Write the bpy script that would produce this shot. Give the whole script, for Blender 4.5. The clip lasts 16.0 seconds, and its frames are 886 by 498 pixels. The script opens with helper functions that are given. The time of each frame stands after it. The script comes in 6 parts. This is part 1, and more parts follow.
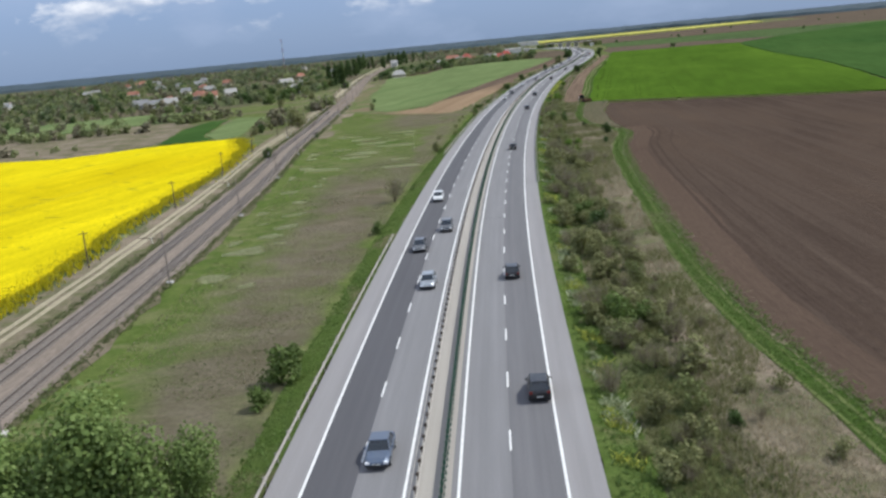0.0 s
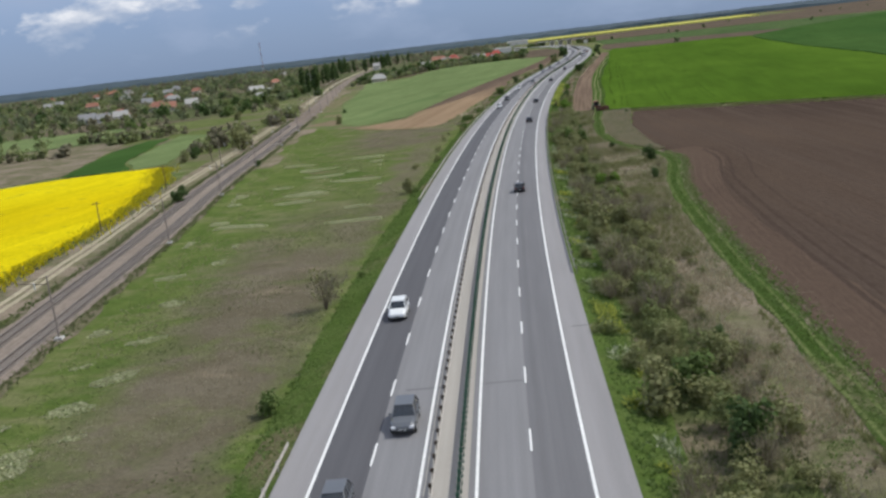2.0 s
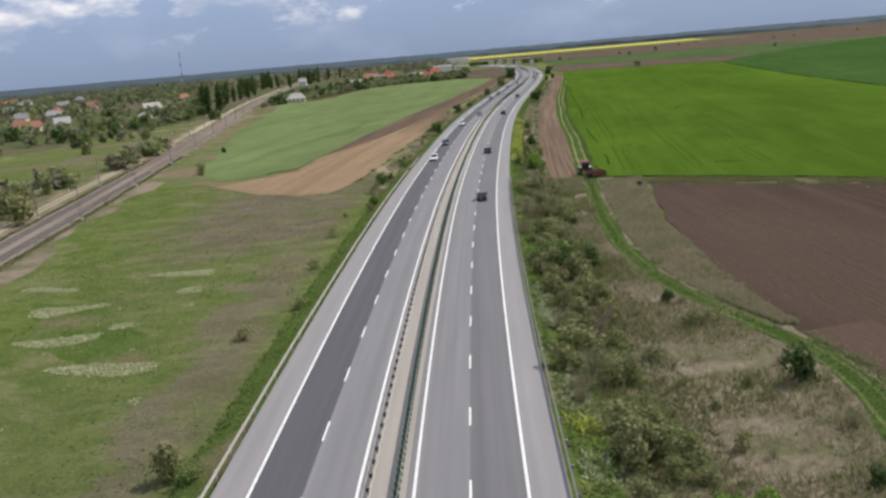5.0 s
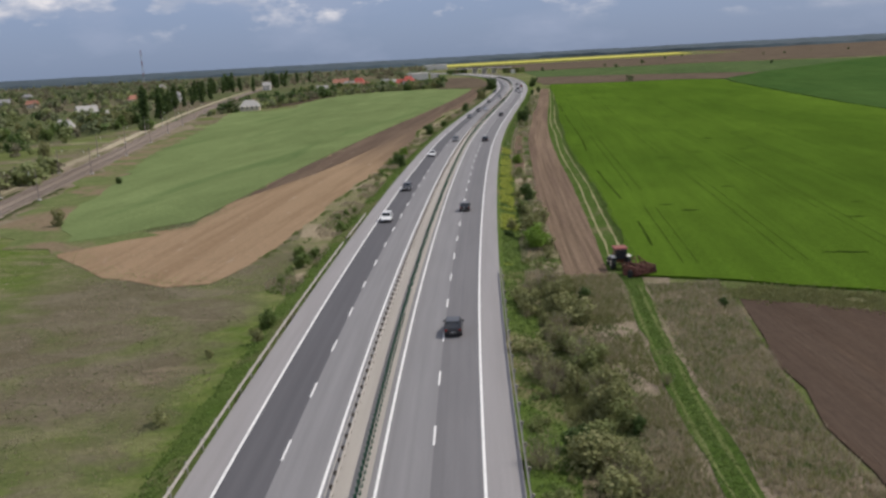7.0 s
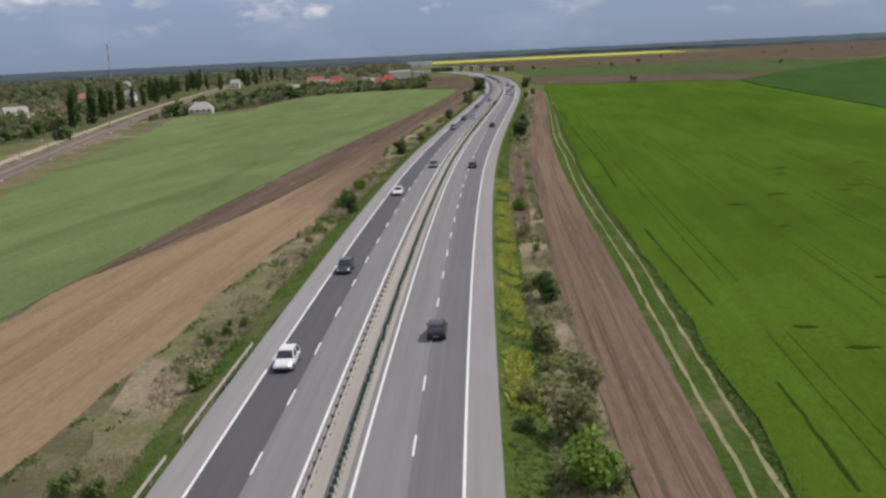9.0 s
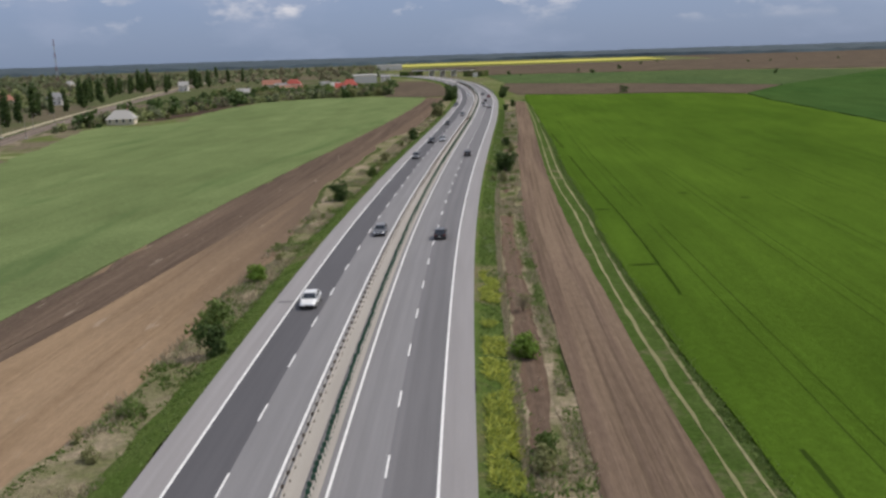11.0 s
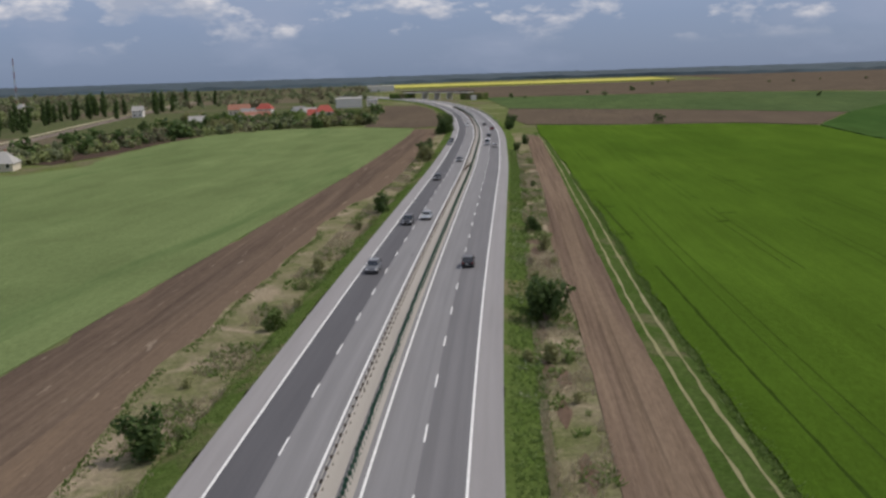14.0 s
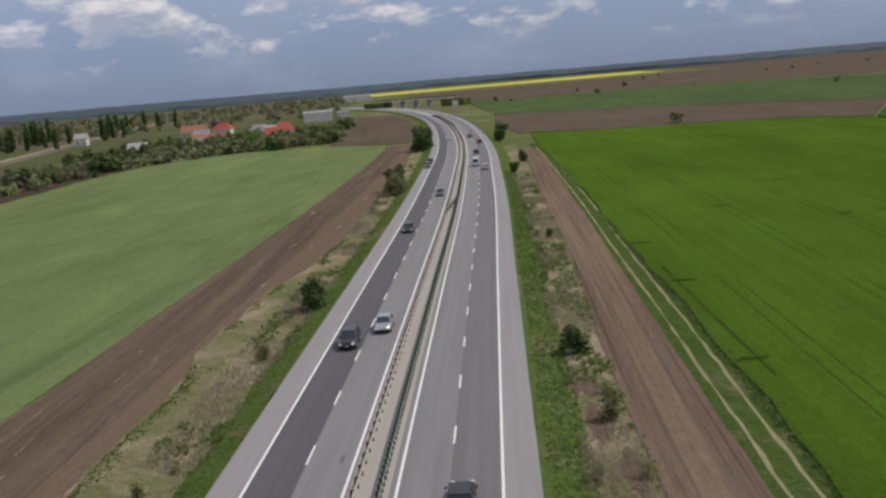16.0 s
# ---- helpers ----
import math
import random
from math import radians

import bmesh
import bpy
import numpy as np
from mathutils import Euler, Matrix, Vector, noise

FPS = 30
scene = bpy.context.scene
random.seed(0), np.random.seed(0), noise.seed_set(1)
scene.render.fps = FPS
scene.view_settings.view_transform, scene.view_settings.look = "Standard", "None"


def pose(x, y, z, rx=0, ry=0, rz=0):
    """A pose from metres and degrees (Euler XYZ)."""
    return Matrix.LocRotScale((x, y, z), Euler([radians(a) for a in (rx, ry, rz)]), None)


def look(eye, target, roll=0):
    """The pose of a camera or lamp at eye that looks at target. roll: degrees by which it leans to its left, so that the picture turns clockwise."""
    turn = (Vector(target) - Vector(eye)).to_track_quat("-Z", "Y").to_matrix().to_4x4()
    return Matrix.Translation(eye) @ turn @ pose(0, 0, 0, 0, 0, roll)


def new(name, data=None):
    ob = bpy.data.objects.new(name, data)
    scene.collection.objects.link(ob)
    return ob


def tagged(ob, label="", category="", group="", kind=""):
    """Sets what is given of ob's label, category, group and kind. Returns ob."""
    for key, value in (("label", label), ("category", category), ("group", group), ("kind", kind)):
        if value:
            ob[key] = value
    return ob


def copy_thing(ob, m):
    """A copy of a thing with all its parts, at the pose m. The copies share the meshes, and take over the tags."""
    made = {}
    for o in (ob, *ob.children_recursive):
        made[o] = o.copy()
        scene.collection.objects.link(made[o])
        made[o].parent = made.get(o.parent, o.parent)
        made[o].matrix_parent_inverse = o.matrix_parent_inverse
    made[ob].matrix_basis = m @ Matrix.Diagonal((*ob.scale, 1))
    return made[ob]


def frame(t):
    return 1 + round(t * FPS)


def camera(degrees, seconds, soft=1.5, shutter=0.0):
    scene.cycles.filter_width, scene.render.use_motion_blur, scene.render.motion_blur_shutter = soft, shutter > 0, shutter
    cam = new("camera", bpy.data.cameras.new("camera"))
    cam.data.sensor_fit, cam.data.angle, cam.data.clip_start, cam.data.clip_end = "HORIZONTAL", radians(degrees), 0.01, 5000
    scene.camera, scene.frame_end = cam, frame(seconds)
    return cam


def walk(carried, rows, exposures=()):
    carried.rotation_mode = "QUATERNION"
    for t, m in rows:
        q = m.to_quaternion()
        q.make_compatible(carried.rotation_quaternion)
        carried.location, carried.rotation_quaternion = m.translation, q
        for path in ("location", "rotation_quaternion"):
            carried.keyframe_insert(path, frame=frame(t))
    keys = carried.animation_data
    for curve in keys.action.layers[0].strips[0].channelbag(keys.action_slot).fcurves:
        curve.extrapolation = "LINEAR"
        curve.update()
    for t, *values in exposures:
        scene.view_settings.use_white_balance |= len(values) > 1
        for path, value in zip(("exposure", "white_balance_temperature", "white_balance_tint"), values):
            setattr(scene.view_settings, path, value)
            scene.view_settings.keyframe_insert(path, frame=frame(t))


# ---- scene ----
cam = camera(51.0, 16.0, 2.7)
METRES, EYE, TILT, LEAN, TURN = 609.6, 28.65, 0.0, 0.0, 8.3
ROWS = [
    (0.0, 0.0, 0.0, 0.0, -1.22, -12.72, 5.4),
    (0.5, 0.0014, 0.0322, -0.0009, -1.4, -12.69, 5.65),
    (1.0, 0.0031, 0.0638, -0.0018, -1.67, -12.72, 6.29),
    (1.5, 0.0051, 0.0957, -0.0026, -1.82, -12.72, 6.7),
    (2.0, 0.0074, 0.1275, -0.0033, -1.98, -12.71, 6.59),
    (2.5, 0.01, 0.1593, -0.0037, -2.7, -12.85, 6.4),
    (3.0, 0.0129, 0.191, -0.0039, -3.52, -12.98, 6.08),
    (3.5, 0.016, 0.2228, -0.004, -4.2, -12.8, 5.81),
    (4.0, 0.0195, 0.2547, -0.0039, -4.78, -12.51, 5.56),
    (6.5, 0.0389, 0.4045, -0.0025, -6.64, -11.94, 3.6),
    (7.0, 0.0436, 0.4355, -0.0024, -6.86, -11.89, 3.07),
    (7.5, 0.0483, 0.4663, -0.0024, -7.15, -11.89, 2.86),
    (8.0, 0.0533, 0.4973, -0.0027, -7.38, -11.99, 2.85),
    (8.5, 0.0583, 0.5279, -0.0029, -7.52, -12.07, 2.86),
    (9.0, 0.0635, 0.5589, -0.0031, -7.66, -12.12, 2.69),
    (11.5, 0.0902, 0.713, -0.0021, -9.6, -11.95, 1.74),
    (12.0, 0.0958, 0.7437, -0.0019, -9.62, -11.86, 1.88),
    (12.5, 0.1015, 0.7741, -0.0015, -9.61, -11.79, 1.9),
    (13.0, 0.1073, 0.8049, -0.0015, -9.57, -11.37, 1.8),
    (13.5, 0.1131, 0.8358, -0.0016, -9.54, -11.1, 1.76),
    (14.0, 0.1191, 0.8665, -0.0018, -9.53, -10.88, 1.74),
    (14.5, 0.125, 0.8968, -0.0021, -9.65, -10.7, 1.93),
    (15.0, 0.1311, 0.9275, -0.0025, -10.09, -10.68, 3.29),
    (15.5, 0.1373, 0.9578, -0.0028, -10.5, -10.68, 4.48),
    (16.0, 0.144, 0.9884, -0.0032, -10.73, -10.63, 4.76),
]
walk(cam, [(t, pose(0, 0, EYE, TILT, LEAN, TURN) @ pose(METRES * x, METRES * y, METRES * z, 90 + pitch, roll, yaw)) for t, x, y, z, yaw, pitch, roll in ROWS],
     [(0.0, 0.27, 6150, 6), (1.5, 0.08, 6200, 6), (3.0, 0.22, 6450, 8), (4.2, 0.30, 6550, 9), (6.5, 0.02, 6650, 10), (8.0, -0.01, 6700, 11), (11.5, -0.02, 6650, 10), (13.5, -0.16, 6650, 10), (16.0, -0.18, 6700, 11)])


# ---------------------------------------------------------------- world, sun
SUN_EL, SUN_AZ = 52.0, 68.0          # height, and degrees from +y towards +x
world = bpy.data.worlds.new("world")
scene.world = world
world.use_nodes = True


def wnode(kind, **vals):
    n = world.node_tree.nodes.new(kind)
    for k, v in vals.items():
        n.inputs[k].default_value = v
    return n


def build_world():
    nt = world.node_tree
    nt.nodes.clear()
    ln = nt.links.new
    out, bg = wnode("ShaderNodeOutputWorld"), wnode("ShaderNodeBackground", Strength=1.0)
    sky = wnode("ShaderNodeTexSky")
    sky.sky_type, sky.sun_disc = "NISHITA", False
    sky.sun_elevation, sky.sun_rotation = radians(SUN_EL), radians(SUN_AZ)
    sky.air_density, sky.dust_density = 1.0, 0.6
    dim = wnode("ShaderNodeMixRGB", Fac=1.0)
    dim.blend_type = "MULTIPLY"
    dim.inputs[2].default_value = (SKY, SKY, SKY, 1)
    ln(sky.outputs[0], dim.inputs[1])
    # broken cumulus: noise over the directions, flattened towards the horizon
    tc = wnode("ShaderNodeTexCoord")
    sep = wnode("ShaderNodeSeparateXYZ")
    ln(tc.outputs["Generated"], sep.inputs[0])
    zc = wnode("ShaderNodeMath"); zc.operation = "MAXIMUM"; zc.inputs[1].default_value = 0.0
    ln(sep.outputs[2], zc.inputs[0])
    mp = wnode("ShaderNodeMapping", Scale=(1.0, 1.0, 2.4), Location=(0.31, 0.0, 0.0))
    ln(tc.outputs["Generated"], mp.inputs["Vector"])
    big = wnode("ShaderNodeTexNoise", Scale=5.5, Detail=7.0, Roughness=0.55)
    puff = wnode("ShaderNodeTexNoise", Scale=10.0, Detail=7.0, Roughness=0.57)
    ln(mp.outputs[0], big.inputs["Vector"]); ln(mp.outputs[0], puff.inputs["Vector"])
    mp2 = wnode("ShaderNodeMapping", Scale=(1.0, 1.0, 2.4), Location=(0.31, 0.0, 0.028))
    ln(tc.outputs["Generated"], mp2.inputs["Vector"])
    above = wnode("ShaderNodeTexNoise", Scale=10.0, Detail=6.0, Roughness=0.55)
    ln(mp2.outputs[0], above.inputs["Vector"])

    def ramp(src, stops):
        r = wnode("ShaderNodeValToRGB")
        el = r.color_ramp.elements
        while len(el) < len(stops):
            el.new(0.5)
        for e, (p, c) in zip(el, stops):
            e.position, e.color = p, (c if len(c) == 4 else (*c, 1))
        ln(src, r.inputs[0])
        return r.outputs[0]
    base = ramp(zc.outputs[0], [(0.0, (0.215, 0.292, 0.455)), (0.05, (0.255, 0.340, 0.535)), (0.14, (0.41, 0.50, 0.71)), (0.5, (0.40, 0.50, 0.72))])
    tint = wnode("ShaderNodeMixRGB", Fac=0.85)
    ln(dim.outputs[0], tint.inputs[1]); ln(base, tint.inputs[2])
    # soft grey deck higher up, then white cumulus heads over grey bases
    rise = ramp(zc.outputs[0], [(0.02, (0.0, 0.0, 0.0)), (0.13, (1, 1, 1))])
    lift = wnode("ShaderNodeMixRGB", Fac=0.16); lift.blend_type = "ADD"
    ln(big.outputs[0], lift.inputs[1]); ln(rise, lift.inputs[2])
    m1 = wnode("ShaderNodeMixRGB")
    ln(ramp(lift.outputs[0], [(0.54, (0, 0, 0)), (0.76, (0.75, 0.75, 0.75))]), m1.inputs[0])
    ln(tint.outputs[0], m1.inputs[1]); m1.inputs[2].default_value = (0.34, 0.40, 0.55, 1)
    lift2 = wnode("ShaderNodeMixRGB", Fac=0.10); lift2.blend_type = "ADD"
    ln(puff.outputs[0], lift2.inputs[1]); ln(rise, lift2.inputs[2])
    m2 = wnode("ShaderNodeMixRGB")
    up = ramp(zc.outputs[0], [(0.022, (0, 0, 0)), (0.05, (1, 1, 1))])
    cut = wnode("ShaderNodeMixRGB", Fac=1.0); cut.blend_type = "MULTIPLY"
    ln(ramp(lift2.outputs[0], [(0.545, (0, 0, 0)), (0.65, (0.88, 0.88, 0.88))]), cut.inputs[1]); ln(up, cut.inputs[2])
    ln(cut.outputs[0], m2.inputs[0])
    ln(m1.outputs[0], m2.inputs[1])
    ln(ramp(above.outputs[0], [(0.48, (0.84, 0.82, 0.85)), (0.60, (0.40, 0.45, 0.57))]), m2.inputs[2])
    ln(m2.outputs[0], bg.inputs[0]); ln(bg.outputs[0], out.inputs[0])


SKY = 0.06
build_world()
sun_data = bpy.data.lights.new("sun", "SUN")
sun_data.energy, sun_data.angle, sun_data.color = 3.0, radians(1.0), (1.0, 0.95, 0.87)
sun = new("sun", sun_data)
_sd = Vector((math.sin(radians(SUN_AZ)) * math.cos(radians(SUN_EL)), math.cos(radians(SUN_AZ)) * math.cos(radians(SUN_EL)), math.sin(radians(SUN_EL))))
sun.matrix_world = look(_sd * 300, (0, 0, 0))

# ---------------------------------------------------------------- materials


class Mat:
    """A node material put together step by step."""

    def __init__(self, name, rough=0.9, metal=0.0, spec=0.3):
        self.m = bpy.data.materials.new(name)
        self.m.use_nodes = True
        self.nt = self.m.node_tree
        self.b = self.nt.nodes["Principled BSDF"]
        self.b.inputs["Roughness"].default_value = rough
        self.b.inputs["Metallic"].default_value = metal
        self.b.inputs["Specular IOR Level"].default_value = spec
        self.tc = self.nt.nodes.new("ShaderNodeTexCoord")

    def node(self, kind):
        return self.nt.nodes.new(kind)

    def link(self, a, b):
        self.nt.links.new(a, b)

    def vec(self, src="Object", scale=(1, 1, 1)):
        mp = self.node("ShaderNodeMapping")
        mp.inputs["Scale"].default_value = scale
        self.link(self.tc.outputs[src], mp.inputs["Vector"])
        return mp.outputs[0]

    def noise(self, scale, detail=4, rough=0.6, src="Object", stretch=(1, 1, 1), dist=0.0):
        n = self.node("ShaderNodeTexNoise")
        n.inputs["Scale"].default_value, n.inputs["Detail"].default_value = scale, detail
        n.inputs["Roughness"].default_value, n.inputs["Distortion"].default_value = rough, dist
        self.link(self.vec(src, stretch), n.inputs["Vector"])
        return n.outputs[0]

    def ramp(self, fac, stops):
        r = self.node("ShaderNodeValToRGB")
        el = r.color_ramp.elements
        while len(el) < len(stops):
            el.new(0.5)
        for e, (p, c) in zip(el, stops):
            if not isinstance(c, tuple):
                c = (c, c, c)
            e.position, e.color = p, (*c, 1)
        self.link(fac, r.inputs[0])
        return r.outputs[0]

    def mix(self, fac, a, b, mode="MIX"):
        x = self.node("ShaderNodeMixRGB")
        x.blend_type = mode
        for k, v in ((0, fac), (1, a), (2, b)):
            if isinstance(v, (int, float)):
                x.inputs[k].default_value = v if k == 0 else (v, v, v, 1)
            elif isinstance(v, tuple):
                x.inputs[k].default_value = (*v, 1)
            else:
                self.link(v, x.inputs[k])
        return x.outputs[0]

    def color(self, c):
        if isinstance(c, tuple):
            self.b.inputs["Base Color"].default_value = (*c, 1)
        else:
            self.link(c, self.b.inputs["Base Color"])
        return self

    def bump(self, h, strength=0.5, dist=0.1):
        n = self.node("ShaderNodeBump")
        n.inputs["Strength"].default_value, n.inputs["Distance"].default_value = strength, dist
        self.link(h, n.inputs["Height"])
        self.link(n.outputs[0], self.b.inputs["Normal"])
        return self

    def island(self):
        return self.node("ShaderNodeNewGeometry").outputs["Random Per Island"]

    def rand(self):
        return self.node("ShaderNodeObjectInfo").outputs["Random"]


def plain(name, c, rough=0.6, metal=0.0, vary=0.15, scale=3.0, spec=0.4):
    m = Mat(name, rough, metal, spec)
    n = m.noise(scale, 5)
    m.color(m.ramp(n, [(0.3, tuple(v * (1 - vary) for v in c)), (0.7, tuple(min(1, v * (1 + vary)) for v in c))]))
    return m.m


def grassy(name, a, b, dry, dry_amt=0.5, big=0.035, pale=None):
    """Meadow: two greens, dry straw patches, fine tufts."""
    m = Mat(name, 1.0, spec=0.0)
    c = m.mix(m.ramp(m.noise(0.25, 6, 0.65), [(0.35, 0.0), (0.65, 1.0)]), a, b)
    patch = m.ramp(m.noise(big, 7, 0.62, dist=0.6), [(0.62 - dry_amt * 0.3, 0.0), (0.70 - dry_amt * 0.22, 1.0)])
    c = m.mix(patch, c, dry)
    if pale:
        c = m.mix(m.ramp(m.noise(0.022, 5, 0.6, "Object", (1, 2.4, 1), 0.9), [(0.575, 0.0), (0.66, 0.7)]), c, pale)
    f = m.noise(2.2, 6, 0.75)
    c = m.mix(0.75, c, m.ramp(f, [(0.25, 0.35), (0.5, 0.9), (0.75, 1.55)]), "MULTIPLY")
    m.color(c).bump(f, 0.8, 0.25)
    return m.m


def asphalt(name, c, stripe=0.12):
    m = Mat(name, 0.85, spec=0.25)
    # u across, v along the road: wheel tracks, long streaks, patches
    s = m.noise(1.3, 3, 0.5, "UV", (1, 0.004, 1))
    w = m.noise(0.8, 5, 0.6, "UV", (1, 0.06, 1))
    f = m.noise(9.0, 4, 0.7, "UV", (1, 0.6, 1))
    col = m.mix(1.0, c, m.ramp(s, [(0.3, 1 - stripe), (0.7, 1 + stripe)]), "MULTIPLY")
    col = m.mix(1.0, col, m.ramp(w, [(0.3, 0.93), (0.7, 1.07)]), "MULTIPLY")
    col = m.mix(1.0, col, m.ramp(f, [(0.2, 0.88), (0.8, 1.12)]), "MULTIPLY")
    m.color(col).bump(f, 0.3, 0.01)
    return m.m


def soil(name, a, b, c, rowlen=0.05, fur=0.6, streak=None, lines=0.35, clod=0.3, pale=None, later=None):
    """Ploughed earth: furrows along v, clods, lighter dry patches."""
    m = Mat(name, 1.0, spec=0.0)
    r = m.noise(1.1, 4, 0.6, "UV", (1, 0.02, 1))
    k = m.noise(1.8, 6, 0.75, "UV", (1, rowlen * 6, 1))
    p = m.noise(0.03, 6, 0.6, "UV", (1, 0.35, 1), 0.5)
    col = m.mix(m.ramp(p, [(0.35, 0.0), (0.68, 1.0)]), a, b)
    if streak:
        col = m.mix(m.ramp(m.noise(0.28, 6, 0.7, "UV", (1, 0.035, 1), 0.4), [(0.46, 0.0), (0.60, 0.9)]), col, streak)
    col = m.mix(m.ramp(r, [(0.52, 0.0), (0.72, fur)]), col, c)
    if later:
        v0, v1, tone = later
        sp = m.node("ShaderNodeSeparateXYZ")
        m.link(m.tc.outputs["UV"], sp.inputs[0])
        at = m.node("ShaderNodeMapRange")
        at.inputs["From Min"].default_value, at.inputs["From Max"].default_value = v0, v1
        m.link(sp.outputs[1], at.inputs["Value"])
        col = m.mix(m.ramp(m.mix(0.5, at.outputs[0], m.noise(0.16, 6, 0.65, "UV", (1, 0.07, 1), 0.5)), [(0.36, 0.0), (0.62, 0.95)]), col, tone)
    if pale:
        col = m.mix(m.ramp(m.noise(0.75, 5, 0.6, "UV", (1, 0.16, 1), 0.3), [(0.635, 0.0), (0.70, 0.85)]), col, pale)
    line = m.noise(1.7, 3, 0.65, "UV", (1, 0.008, 1))
    col = m.mix(lines, col, m.ramp(line, [(0.36, 0.62), (0.47, 1.0), (0.66, 1.16)]), "MULTIPLY")
    col = m.mix(1.0, col, m.ramp(k, [(0.25, 1 - clod), (0.75, 1 + clod)]), "MULTIPLY")
    m.color(col).bump(m.mix(0.5, line, k), 0.9, 0.3)
    return m.m


def crop(name, a, b, lanes, lane_gap=18.0, fine=1.6, sheen=None, rows=0.12, streak=None):
    """Growing crop: rows along v, soft lighter and darker waves, paired tramlines."""
    m = Mat(name, 1.0, spec=0.0)
    w = m.noise(0.016, 6, 0.6, "UV", (1, 0.3, 1), 0.5)
    r = m.noise(0.5, 4, 0.6, "UV", (1, 0.03, 1))
    f = m.noise(fine, 6, 0.75, "UV", (1, 0.5, 1))
    col = m.mix(m.ramp(w, [(0.35, 0.0), (0.65, 1.0)]), a, b)
    col = m.mix(1.0, col, m.ramp(m.noise(0.07, 6, 0.65, "UV", (1, 0.4, 1), 0.6), [(0.3, 0.84), (0.7, 1.14)]), "MULTIPLY")
    col = m.mix(1.0, col, m.ramp(r, [(0.3, 1 - rows), (0.7, 1 + rows)]), "MULTIPLY")
    col = m.mix(1.0, col, m.ramp(f, [(0.25, 0.72), (0.75, 1.28)]), "MULTIPLY")
    if lanes:
        sp = m.node("ShaderNodeSeparateXYZ")
        m.link(m.vec("UV", (1, 1, 1)), sp.inputs[0])
        md = m.node("ShaderNodeMath"); md.operation = "PINGPONG"; md.inputs[1].default_value = lane_gap / 2
        m.link(sp.outputs[0], md.inputs[0])
        lane = m.ramp(md.outputs[0], [(0.0, 0.0), (0.75, 0.0), (0.8, 1.0), (1.0, 1.0), (1.0, 1.0)])
        ds = m.node("ShaderNodeMath"); ds.operation = "COMPARE"
        ds.inputs[1].default_value, ds.inputs[2].default_value = 0.9, 0.28
        m.link(md.outputs[0], ds.inputs[0])
        gate = m.mix(1.0, ds.outputs[0], m.ramp(m.noise(0.02, 4, 0.6, "UV", (1, 0.4, 1)), [(0.42, 0.0), (0.58, 0.75)]), "MULTIPLY")
        col = m.mix(gate, col, lanes)
        slit = m.ramp(m.noise(0.22, 3, 0.5, "UV", (0.55, 1.6, 1), 0.3), [(0.645, 0.0), (0.665, 0.9)])
        col = m.mix(slit, col, lanes)
    if streak:
        col = m.mix(m.ramp(m.noise(0.06, 6, 0.65, "UV", (1, 0.14, 1), 0.8), [(0.56, 0.0), (0.68, 0.65)]), col, streak)
    if sheen:
        m.b.inputs["Sheen Weight"].default_value, m.b.inputs["Sheen Roughness"].default_value = 0.10, 0.5
        m.b.inputs["Sheen Tint"].default_value = (*sheen, 1)
    m.color(col).bump(f, 0.7, 0.3)
    return m.m


def leafy(name, a, b, c):
    m = Mat(name, 0.75, spec=0.25)
    col = m.ramp(m.island(), [(0.0, a), (0.55, b), (1.0, c)])
    m.color(m.mix(0.35, col, m.ramp(m.rand(), [(0.0, 0.55), (1.0, 1.35)]), "MULTIPLY"))
    m.b.inputs["Subsurface Weight"].default_value = 0.0
    tr = m.node("ShaderNodeBsdfTranslucent")
    m.link(col, tr.inputs[0])
    ms = m.node("ShaderNodeMixShader")
    ms.inputs[0].default_value = 0.38
    out = m.nt.nodes["Material Output"]
    m.link(m.b.outputs[0], ms.inputs[1]); m.link(tr.outputs[0], ms.inputs[2]); m.link(ms.outputs[0], out.inputs[0])
    return m.m


M_GROUND = grassy("meadow", (0.098, 0.130, 0.038), (0.140, 0.155, 0.060), (0.162, 0.138, 0.092), 0.52, 0.03, (0.30, 0.31, 0.17))


